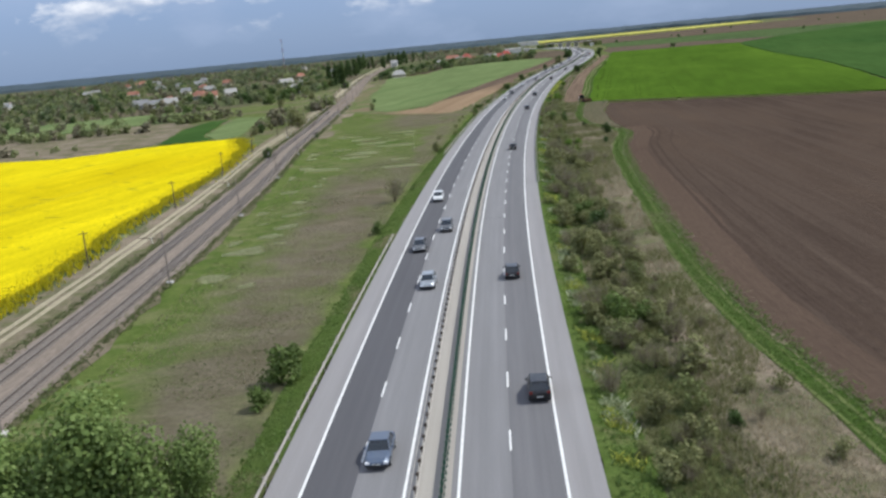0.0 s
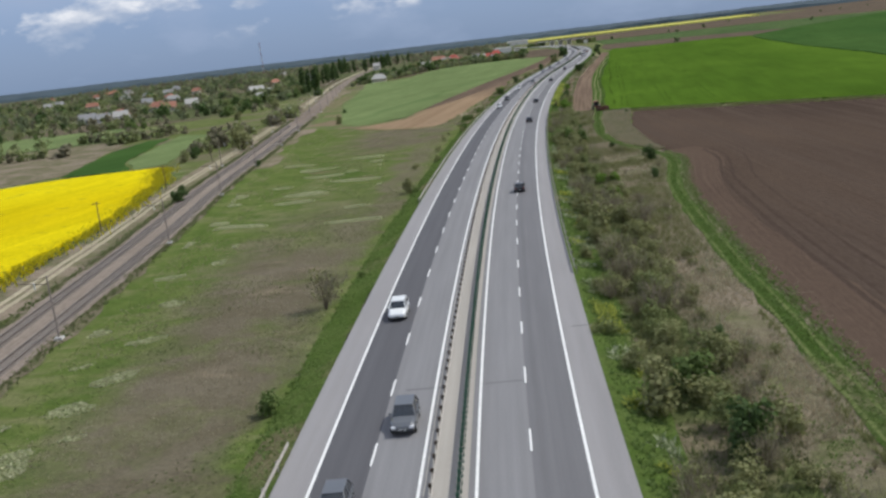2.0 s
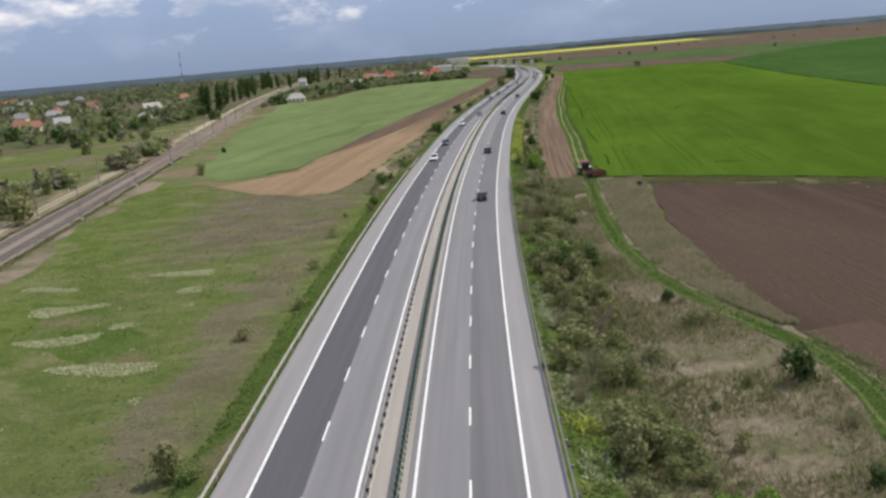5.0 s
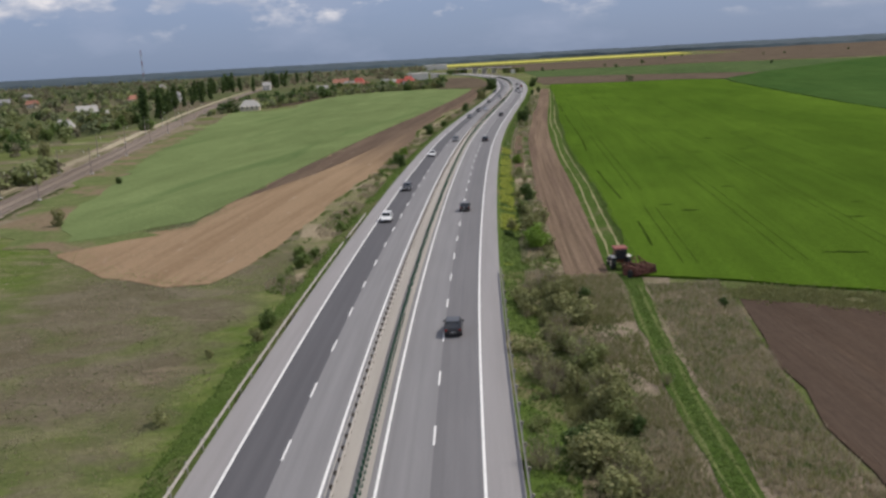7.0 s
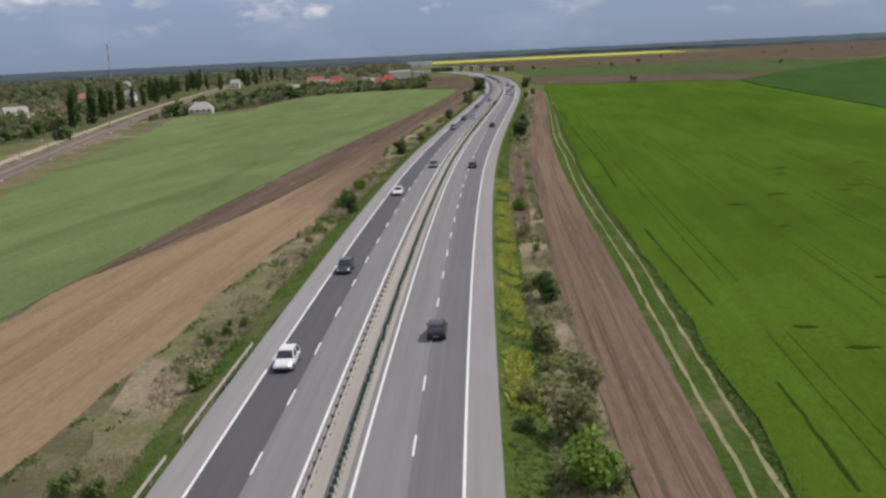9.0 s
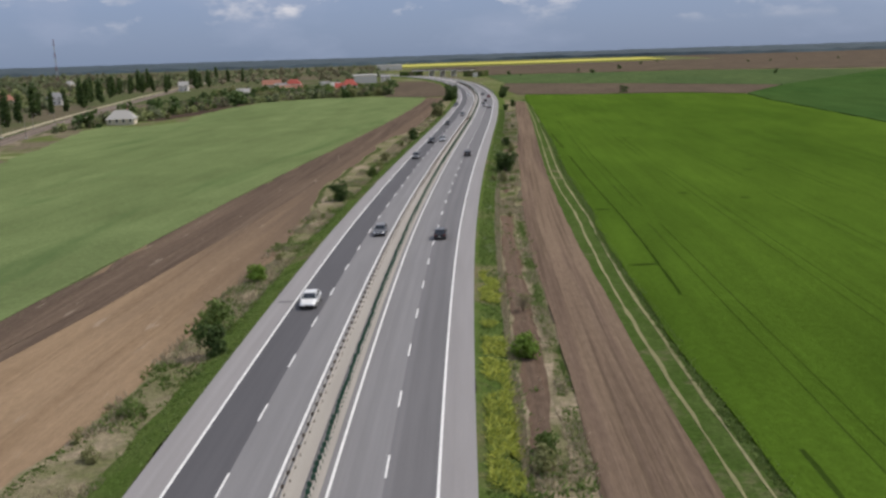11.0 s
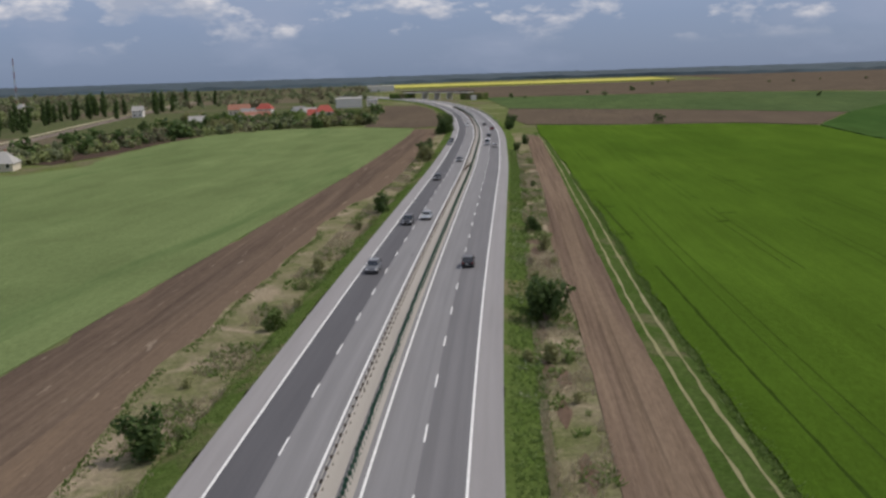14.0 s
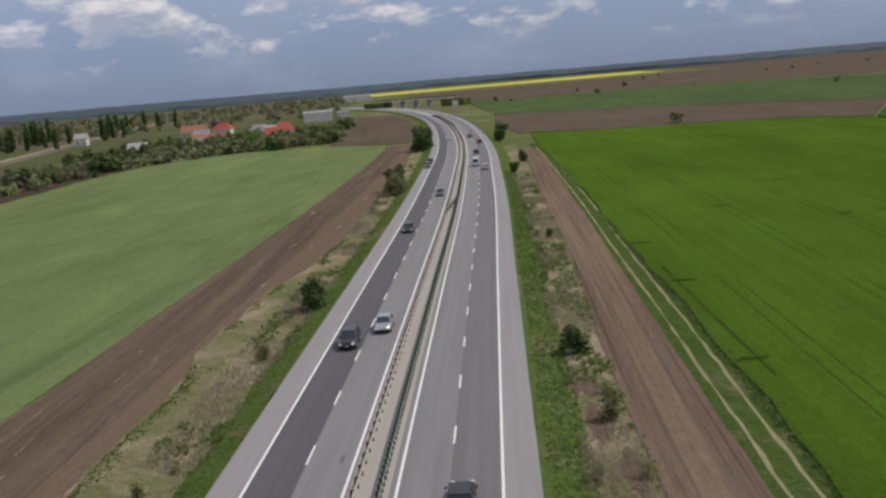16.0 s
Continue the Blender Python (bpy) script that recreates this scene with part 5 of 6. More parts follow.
def track_place(rng):
    s, o = rng.uniform(30, 396), rng.normal(0.1, 0.75)
    return *TRACK.at(s, o), GZ - 0.11


def tan_fringe(rng):
    s = rng.uniform(415, 900)
    x, y = ROAD.at(s, tan_o(s) + abs(rng.normal(0, 0.7)))
    return x, y, GZ - 0.16


def rail_side(rng):
    s, o = rng.uniform(40, 520), rng.choice([-5.4, 5.2]) + rng.normal(0, 0.6)
    return *RAIL.at(s, o), GZ - 0.18


L_RAPE = leafy("rape_blossom", (0.30, 0.30, 0.02), (0.52, 0.44, 0.01), (0.66, 0.56, 0.012))
L_WHEAT = leafy("wheat_blades", (0.150, 0.190, 0.080), (0.185, 0.225, 0.100), (0.22, 0.25, 0.125))
TAN_RIM = [(-34, 428), (-47, 404.5), (-56, 405.5), (-65, 411), (-74, 422), (-83, 436)]
tufts("field_edge_grass", 900, patches(plot_margin(TAN_RIM, 2.0), 4, -0.1, 41), L_SPRING, 81, 0.05, 0.14, 0.14, label="grass growing into the ploughed plot")
tufts("field_edge_grass", 3000, plot_margin([(-86, 441), (-93, 455), (-102, 484), (-106, 509), (-124, 597), (-141, 724)], 3.5), L_WHEAT, 82, 0.05, 0.12, 0.16, label="thin wheat on the edge of its field")
tufts("field_edge_grass", 4200, plot_margin([(-88, 438), (-79, 443), (-68, 451), (-64.5, 475), (-60, 551), (-55, 600)], 2.2), L_WHEAT, 83, 0.05, 0.12, 0.15, label="thin wheat on the edge of its field")
tufts("weeds", 6000, patches(plot_margin([(18, 388), (40, 375), (63, 361), (100, 338)], 2.0), 5, -0.2, 42), L_OLIVE, 84, 0.2, 0.6, 0.08, 5, label="grey-green weeds between the plots", lean_by=0.4)
PLOUGH_RIM = [tuple(v / UNIT for v in TRACK.at(s, 2.1)) for s in range(30, 290, 8)]
RAPE_RIM = [(-130, 356), (-123, 334), (-116, 318), (-103, 268), (-97, 216), (-92, 174), (-85, 140), (-81, 112), (-76, 75)]
tufts("weeds", 3200, patches(tan_fringe, 7, -0.05, 51), L_GRASS, 90, 0.05, 0.2, 0.13, 4, label="green weeds along the ploughed strip", lean_by=0.5)
tufts("weeds", 2600, patches(beside(18.8, 20.2, 500, 610), 4, -0.15, 52), L_GRASS, 91, 0.06, 0.22, 0.13, 4, label="green weeds between the ditch and the ploughed strip", lean_by=0.5)
tufts("dead_grass", 3000, beside(14.9, 15.6, 500, 640), L_STRAW, 92, 0.15, 0.45, 0.05, 5, label="dry grass on the rim of the ditch", lean_by=0.4)
tufts("field_edge_grass", 3600, plot_margin(PLOUGH_RIM, 0.55), L_GRASS, 85, 0.12, 0.4, 0.12, label="grass growing over the rim of the ploughed field")
tufts("field_edge_grass", 1500, plot_margin(PLOUGH_RIM, 0.7), L_STRAW, 86, 0.15, 0.4, 0.06, label="dead stalks on the rim of the ploughed field")
tufts("rapeseed_edge", 5200, plot_margin([(x + 0.2, y) for x, y in RAPE_RIM], 2.0), L_RAPE, 87, 0.4, 1.1, 0.16, label="thin flowering rapeseed on the edge of its field", lean_by=0.3)
tufts("rapeseed_edge", 3000, plot_margin([(x + 0.8, y) for x, y in RAPE_RIM], 1.8), L_WEED, 88, 0.15, 0.5, 0.14, label="green stalks along the rapeseed", lean_by=0.4)
tufts("track_grass", 9000, track_place, L_GRASS, 95, 0.03, 0.14, 0.10, label="short grass on the farm track")
tufts("railway_weeds", 9000, rail_side, L_WEED, 89, 0.08, 0.35, 0.12, label="low weeds on the edges of the ballast")
tufts("field_edge_grass", 5000, wheat_margin, L_GRASS, 64, 0.1, 0.4, 0.12, label="rough grass on the edge of the wheat")

# ---------------------------------------------------------------- barriers


def beam(line, o, s0, s1, z, name, material, parent, depth=0.08, high=0.31, step=4.0, label=""):
    """A W-profile steel rail swept along the road."""
    prof = [(0, -0.5), (0.5, -0.38), (1, -0.28), (0.35, -0.08), (0.35, 0.08), (1, 0.28), (0.5, 0.38), (0, 0.5)]
    ss = np.linspace(s0, s1, max(2, int((s1 - s0) / step) + 1))
    v = []
    sg = 1 if o < 0 else -1
    for s in ss:
        for a, b in prof:
            x, y = line.at(s, o + sg * a * depth)
            v.append((x, y, z + b * high))
    n = len(prof)
    f = [(i * n + k, i * n + k + 1, (i + 1) * n + k + 1, (i + 1) * n + k) for i in range(len(ss) - 1) for k in range(n - 1)]
    ob = obj(name, mesh(name, v, f, material), parent, label)
    return ob


def post_mesh(name, h, w, d, material):
    bm = bmesh.new()
    box(bm, -w / 2, w / 2, -d / 2, d / 2, -0.3, h)
    box(bm, -w / 2 - 0.09, w / 2 + 0.09, -d / 2, d / 2, h - 0.28, h - 0.05)
    return bmesh_mesh(bm, name, material)


def guardrail(s0, s1, o, name="guardrail", gap=4.0, label="galvanised steel guardrail on posts beside the shoulder", z=-0.06):
    root = tagged(new(name), label, "guardrail", "roadside guardrails")
    beam(ROAD, o, s0, s1, z + 0.62, "rail", M_STEEL, root)
    for s in np.arange(s0, s1, gap):
        p = obj("post", POST, root)
        p.matrix_basis = pose(*ROAD.at(s, o - 0.1 if o < 0 else o + 0.1), z, 0, 0, ROAD.turn(s))
    return root


POST = post_mesh("post", 0.72, 0.09, 0.12, M_STEEL)
POST_D = post_mesh("post", 0.80, 0.12, 0.10, M_STEEL_D)
for a, b, o in ((20, 143, -12.3), (245, 420, -12.3), (424, 446, -12.3), (186, 398, 11.95), (1060, 1300, 11.95), (1090, 1330, -12.3)):
    guardrail(a, b, o)

# the two barriers of the central reservation
mb = tagged(new("median_barrier"), "dark weathered median guardrail on spaced posts", "guardrail", "median barriers")
beam(ROAD, -1.08, 20, 1300, 0.62, "rail", M_STEEL, mb)
for s in np.arange(40, 640, 2.1):
    p = obj("post", POST_D, mb)
    p.matrix_basis = pose(*ROAD.at(s, -1.2), 0, 0, 0, ROAD.turn(s))


def rest_posts(s0, s1, gap, o, material, parent, w, h, d, z0=0.0, name="far_post_run"):
    v, f = [], []
    for s in np.arange(s0, s1, gap):
        x, y = ROAD.at(s, o)
        k = len(v)
        v += [(x + a, y + b, z) for z in (z0, h) for a, b in ((-w, -d), (w, -d), (w, d), (-w, d))]
        f += [tuple(k + i for i in q) for q in ((0, 1, 5, 4), (1, 2, 6, 5), (2, 3, 7, 6), (3, 0, 4, 7), (4, 5, 6, 7))]
    return obj(name, mesh(name, v, f, material), parent, kind="stuff")


rest_posts(640, 1300, 2.1, -1.2, M_STEEL_D, mb, 0.14, 0.8, 0.05)
gb = tagged(new("median_barrier"), "median guardrail topped with green plastic glare blades", "guardrail", "median barriers")
beam(ROAD, 0.52, 20, 1300, 0.62, "rail", M_STEEL, gb)
beam(ROAD, 0.75, 20, 1300, 0.62, "rail", M_STEEL, gb)


def blade_mesh():
    bm = bmesh.new()
    box(bm, -0.16, 0.16, -0.012, 0.012, 0.66, 1.12, 0.0)
    bmesh.ops.bevel(bm, geom=[e for e in bm.edges if abs(e.verts[0].co.z - 1.12) < 1e-3 and abs(e.verts[1].co.z - e.verts[0].co.z) < 1e-3 and abs(e.verts[0].co.x - e.verts[1].co.x) < 1e-3], offset=0.09, segments=2, affect="EDGES")
    box(bm, -0.03, 0.03, -0.03, 0.03, 0.0, 0.75)
    return bmesh_mesh(bm, "glare_blade", M_GREENP)


BLADE = blade_mesh()
rb = random.Random(3)
for s in np.arange(380, 680, 1.05):
    p = obj("glare_blade", BLADE, gb)
    p.matrix_basis = pose(*ROAD.at(s, 0.64), 0, rb.uniform(-3, 3), rb.uniform(-5, 5), ROAD.turn(s) + 25 + rb.uniform(-8, 8))
rest_posts(40, 380, 1.05, 0.64, M_GREENP, gb, 0.12, 1.08, 0.02, name="far_blade_hedge")
rest_posts(680, 1300, 1.05, 0.64, M_GREENP, gb, 0.12, 1.08, 0.02, name="far_blade_hedge")
cross = tagged(new("barrier_crossover"), "short dark barrier run crossing the central reservation", "guardrail")
bm = bmesh.new()
for k in range(12):
    xa, ya = ROAD.at(826 + 2 * k, -1.1 + 0.15 * k)
    xb, yb = ROAD.at(828 + 2 * k, -1.1 + 0.15 * (k + 1))
    cyl(bm, (xa, ya, 0.65), (xb, yb, 0.65), 0.17, 0.17, 6)
    cyl(bm, (xa, ya, 0.0), (xa, ya, 0.85), 0.09, 0.09, 6)
part("rail", bm, M_STEEL_D, cross)

# pale skid and repair marks on the carriageway
M_TAR = plain("tar_repair", (0.11, 0.105, 0.11), 0.8)
for s, o, w, l in ((153, -2.9, 3.4, 0.12), (251, -7.6, 6.5, 0.10), (153, 3.6, 3.2, 0.1), (166, 11.0, 2.0, 0.1), (545, -10.6, 1.8, 0.3), (704, -3.1, 0.3, 0.8)):
    strip("tar_patch", ROAD, o - w / 2, o + w / 2, s - l, s + l, 0.006, M_TAR, wobble=0.05, label="dark sealed crack across the asphalt", category="road marking", kind="structure")

# ---------------------------------------------------------------- railway and its road
strip("ballast_shoulder", RAIL, -6.3, 6.2, -110, 1780, GZ - 0.16, M_DEAD, wobble=0.9, seed=19, step=5, label="dusty dead grass on the shoulders of the railway", category="verge", kind="structure")
strip("railway_bed", RAIL, -4.7, 4.7, -110, 1780, GZ - 0.05, M_BALLAST, wobble=0.5, seed=20, step=7, label="brown ballast bed of a double-track railway", category="railway", kind="structure")
for c in (-2.4, 2.4):
    tr = tagged(new("railway_track"), "rusty rails on concrete sleepers", "railway track", "railway tracks", "structure")
    for g in (-0.76, 0.76):
        strip("rail", RAIL, c + g - 0.045, c + g + 0.045, -100, 1500, GZ + 0.16, M_RAILSTEEL, thick=0.13, parent=tr)
    v, f = [], []
    for s in np.arange(20, 480, 0.75):
        x, y = RAIL.at(s, c)
        a = radians(RAIL.turn(s))
        ux, uy = math.cos(a), math.sin(a)
        k = len(v)
        v += [(x + ux * p - uy * q, y + uy * p + ux * q, z) for z in (GZ - 0.05, GZ + 0.04) for p, q in ((-1.25, -0.13), (1.25, -0.13), (1.25, 0.13), (-1.25, 0.13))]
        f += [tuple(k + i for i in q) for q in ((0, 1, 5, 4), (1, 2, 6, 5), (2, 3, 7, 6), (3, 0, 4, 7), (4, 5, 6, 7))]
    obj("sleepers", mesh("sleepers", v, f, plain("sleeper", (0.275, 0.238, 0.206), 0.9)), tr, kind="stuff")
strip("dirt_verge", RAIL, -14.5, -6.3, -110, 1700, GZ - 0.18, M_DRY, wobble=0.6, seed=22, label="dry grass between the railway and a dirt road", category="verge", kind="structure")
for o in (-11.1, -9.3):
    strip("dirt_rut", RAIL, o - 0.5, o + 0.5, -110, 640, GZ - 0.14, M_DIRT, wobble=0.15, seed=23, label="pale sandy wheel rut of a dirt road", category="track", kind="structure")
strip("dirt_road", RAIL, -11.5, -7.5, 640, 1700, GZ - 0.1, M_DIRT, wobble=0.5, seed=24, label="pale dirt road leading into the village", category="track", kind="structure")


def catenary_mast(s, o, h, arm):
    root = tagged(new("railway_mast"), "slim concrete railway mast with a bracket arm", "mast", "railway masts")
    bm = bmesh.new()
    cyl(bm, (0, 0, 0), (0, 0, h), 0.13, 0.08, 8)
    part("pole", bm, M_MAST, root)
    bm = bmesh.new()
    cyl(bm, (0, 0, h * 0.86), (arm, 0, h * 0.92), 0.05, 0.04, 6)
    cyl(bm, (0, 0, h * 0.98), (arm * 0.8, 0, h * 0.92), 0.03, 0.03, 6)
    part("bracket", bm, M_STEEL_D, root)
    bm = bmesh.new()
    cyl(bm, (arm * 0.45, 0, h * 0.9), (arm * 0.45, 0, h * 0.8), 0.09, 0.06, 8)
    part("insulator", bm, M_PLATE, root)
    bm = bmesh.new()
    box(bm, -0.45, 0.45, -0.45, 0.45, -0.1, 0.25, 0.05)
    part("footing", bm, M_CONC, root)
    root.matrix_basis = pose(*RAIL.at(s, o), GZ - 0.1, 0, 0, RAIL.turn(s))


M_MAST = plain("mast_concrete", (0.24, 0.20, 0.18), 0.9)
for k in range(16):
    catenary_mast(72 + 53.4 * k, 5.3, 7.4, -3.4)
    if k > 4:
        catenary_mast(80 + 53.4 * k, -6.2, 7.2, 3.6)


def telegraph_pole(x, y):
    root = tagged(new("telegraph_pole"), "dark wooden pole beside the rapeseed field", "pole", "telegraph poles")
    bm = bmesh.new()
    cyl(bm, (0, 0, -0.2), (0.05, 0, 6.0), 0.13, 0.09, 8)
    part("pole", bm, M_BARK, root)
    bm = bmesh.new()
    box(bm, -0.7, 0.7, -0.06, 0.06, 5.5, 5.62)
    part("crossarm", bm, M_BARK, root)
    root.matrix_basis = pose(*plan(x, y, GZ - 0.2), 0, 0, 10)


for s in (86.5, 142, 197.5, 253, 308.5, 364, 419.5):
    telegraph_pole(RAIL.at(s, -12.8)[0] / UNIT, RAIL.at(s, -12.8)[1] / UNIT)

# ---------------------------------------------------------------- village


def house(x, y, w, d, h, roof, wall, turn=0.0, hip=False, lab="", rise=0.45, windows=True):
    """A house with eaves, a pitched roof, doors and windows set into its walls."""
    root = tagged(new("house"), lab, "house", "village houses")
    bm = bmesh.new()
    box(bm, -w / 2, w / 2, -d / 2, d / 2, -0.3, h)
    part("wall", bm, wall, root)
    e, r = 0.5, d * rise
    bm = bmesh.new()
    k = w * 0.28 if hip else 0.0
    vs = [bm.verts.new(p) for p in ((-w / 2 - e, -d / 2 - e, h - 0.1), (w / 2 + e, -d / 2 - e, h - 0.1), (w / 2 + e, d / 2 + e, h - 0.1), (-w / 2 - e, d / 2 + e, h - 0.1), (-w / 2 - e + k, 0, h + r), (w / 2 + e - k, 0, h + r))]
    for q in ((0, 1, 5, 4), (2, 3, 4, 5), (1, 2, 5), (3, 0, 4), (3, 2, 1, 0)):
        bm.faces.new([vs[i] for i in q])
    rf = part("roof", bm, roof, root)
    bm = bmesh.new()
    box(bm, w * 0.2, w * 0.2 + 0.6, 0.4, 1.0, h + r * 0.4, h + r + 0.7)
    part("chimney", bm, M_BRICK, rf)
    for k in range(max(2, int(w / 3)) if windows else 0):
        cx = -w / 2 + (k + 0.5) * w / max(2, int(w / 3))
        for z in ([1.0] if h < 4.5 else [1.0, 3.9]):
            for sy in (-1, 1):
                bm = bmesh.new()
                box(bm, cx - 0.62, cx + 0.62, sy * d / 2 - 0.05, sy * d / 2 + 0.05, z - 0.1, z + 1.5)
                fr = part("window", bm, M_PLATE, root)
                bm = bmesh.new()
                box(bm, cx - 0.5, cx + 0.5, sy * d / 2 - 0.065, sy * d / 2 + 0.065, z, z + 1.4)
                part("pane", bm, M_GLASS, fr)
    root.matrix_basis = pose(*plan(x, y, GZ - 0.1), 0, 0, turn)
    return root


M_BRICK = plain("brick", (0.30, 0.12, 0.08), 0.9)
R_RED = plain("roof_tile_red", (0.36, 0.07, 0.05), 0.75, vary=0.25)
R_ORANGE = plain("roof_tile_orange", (0.33, 0.15, 0.10), 0.85, vary=0.3)
R_GREY = plain("roof_sheet_grey", (0.25, 0.245, 0.24), 0.6, vary=0.2)
R_PALE = plain("roof_sheet_pale", (0.36, 0.345, 0.32), 0.7, vary=0.15)
W_WHITE = plain("plaster_white", (0.66, 0.63, 0.58), 0.9)
W_CREAM = plain("plaster_cream", (0.60, 0.54, 0.42), 0.9)
W_GREY = plain("plaster_grey", (0.42, 0.40, 0.38), 0.9)
house(-156, 890, 12, 10, 2.5, R_PALE, W_CREAM, 8, True, "small house with a pale pyramid roof at the field edge", 0.38)
house(-68, 1158, 10, 9, 6.2, R_RED, W_WHITE, 10, True, "two-storey white house with a bright red roof")
house(-76, 1172, 8, 8, 4.0, R_RED, W_CREAM, 4, False, "low house with a red tiled roof")
house(-72, 1405, 22, 12, 7.5, R_PALE, W_WHITE, 6, False, "large white flat block with pale roof", 0.08, False)
house(-52, 1420, 9, 9, 5.5, R_GREY, W_WHITE, 6, False, "white annexe beside the large white block", 0.1)
house(-152, 1312, 16, 9, 4.0, R_ORANGE, W_CREAM, 5, False, "long house with an orange tiled roof")
house(-134, 1326, 12, 9, 3.6, R_RED, W_WHITE, -5, True, "house with a red hipped roof")
house(-73, 2080, 40, 16, 8.0, R_PALE, W_WHITE, 5, False, "long white industrial hall far along the road", 0.05, False)
house(-303, 697, 9, 8, 3.2, R_PALE, W_WHITE, 20, False, "white gabled house in a garden")
house(-318, 702, 8, 7, 2.8, R_GREY, W_WHITE, 15, False, "low white outbuilding with a grey roof")
house(-300, 772, 11, 8, 3.0, R_ORANGE, W_CREAM, 12, False, "house with a faded orange roof")
house(-316, 790, 12, 9, 3.2, R_ORANGE, W_GREY, -8, True, "house with a faded orange hipped roof")
house(-288, 790, 9, 8, 3.2, R_PALE, W_CREAM, 25, False, "house with a weathered pale roof")
house(-219, 750, 9, 8, 3.0, R_PALE, W_CREAM, 15, True, "house with a weathered beige roof")
house(-239, 850, 8, 7, 3.0, R_PALE, W_WHITE, 30, False, "small white house with a pale roof")
house(-276, 1119, 10, 9, 4.5, R_GREY, W_WHITE, 5, True, "white house behind the poplars")
house(-238, 1330, 8, 8, 5.0, R_PALE, W_WHITE, 5, False, "narrow white house at the village road")
rh = random.Random(12)
for k in range(30):
    yy = rh.uniform(650, 1700)
    xx = rh.uniform(-330 - (yy - 620) * 0.5 - 320, -240 - (yy - 800) * 0.17)
    rf, lb = rh.choice(((R_ORANGE, "village house with an orange tiled roof"), (R_GREY, "village house with a grey sheet roof"), (R_PALE, "village house with a pale weathered roof")))
    house(xx, yy, rh.uniform(8, 13), rh.uniform(7, 9), rh.uniform(2.8, 3.8), rf, rh.choice((W_WHITE, W_CREAM, W_CREAM, W_GREY)), rh.uniform(-40, 40), rh.random() < 0.4, lb)
for k in range(9):
    house(rh.uniform(-150, -85), rh.uniform(1130, 1300), rh.uniform(7, 10), 7, 3.0, rh.choice((R_GREY, R_PALE, R_ORANGE)), W_WHITE, rh.uniform(-20, 20), False, "low house among the garden trees")


def radio_mast(x, y, h):
    root = tagged(new("radio_mast"), "tall red and white lattice radio mast", "mast")
    sec = 7
    for k in range(sec):
        z0, z1 = h * k / sec, h * (k + 1) / sec
        r0, r1 = 1.7 * (1 - 0.7 * k / sec), 1.7 * (1 - 0.7 * (k + 1) / sec)
        bm = bmesh.new()
        for i in range(3):
            a, b = 2.1 * i, 2.1 * (i + 1)
            p0, p1 = (r0 * math.cos(a), r0 * math.sin(a), z0), (r1 * math.cos(a), r1 * math.sin(a), z1)
            q1 = (r1 * math.cos(b), r1 * math.sin(b), z1)
            cyl(bm, p0, p1, 0.2, 0.17, 5)
            cyl(bm, p0, q1, 0.1, 0.1, 4)
        part("mast_section", bm, M_WHITEP if k % 2 else M_REDP, root)
    root.matrix_basis = pose(*plan(x, y, GZ))


M_REDP, M_WHITEP = plain("mast_red", (0.26, 0.13, 0.12), 0.6), plain("mast_white", (0.42, 0.43, 0.45), 0.6)
radio_mast(-548, 1827, 60)

# the overpass far ahead
ov = tagged(new("overpass"), "concrete road bridge over the motorway", "bridge")
bm = bmesh.new()
box(bm, -42, 42, -5, 5, 5.4, 6.2, 0.1)
part("deck", bm, M_CONC, ov)
for sy in (-4.9, 4.9):
    bm = bmesh.new()
    box(bm, -44, 44, sy - 0.1, sy + 0.1, 6.4, 7.4)
    part("parapet", bm, M_STEEL_D, ov)
for px in (-16, 0, 16):
    bm = bmesh.new()
    box(bm, px - 0.6, px + 0.6, -4, 4, -1, 5.2)
    part("pier", bm, M_CONC, ov)
for sx in (-1, 1):
    bm = bmesh.new()
    box(bm, 34 if sx > 0 else -60, 60 if sx > 0 else -34, -6, 6, -1, 5.0, 0.5)
    part("abutment", bm, M_VERGE, ov, "grassed bridge ramp")
ov.matrix_basis = pose(*plan(10, 1560), 0, 0, -40)
tr_ = house(46, 1510, 5, 4, 4.2, R_PALE, W_WHITE, 0, False, "small white building at the bridge end", 0.05, False)

# ---------------------------------------------------------------- vehicles


def loft(bm, secs, seg=3):
    """A closed shell through cross-sections (y, z low, z high, half width, tuck at the top)."""
    rings = []
    for y, z0, z1, w, t in secs:
        r = min(0.12, (z1 - z0) * 0.3)
        pts = [(w - 0.08, z0), (w, z0 + r), (w, z1 - r * 1.4), (w - t, z1), (-(w - t), z1), (-w, z1 - r * 1.4), (-w, z0 + r), (-(w - 0.08), z0)]
        rings.append([bm.verts.new((x, y, z)) for x, z in pts])
    n = len(rings[0])
    for a, b in zip(rings, rings[1:]):
        for i in range(n):
            bm.faces.new((a[i], a[(i + 1) % n], b[(i + 1) % n], b[i]))
    bm.faces.new(rings[0][::-1])
    bm.faces.new(rings[-1])
    bmesh.ops.recalc_face_normals(bm, faces=bm.faces[:])
    return bm


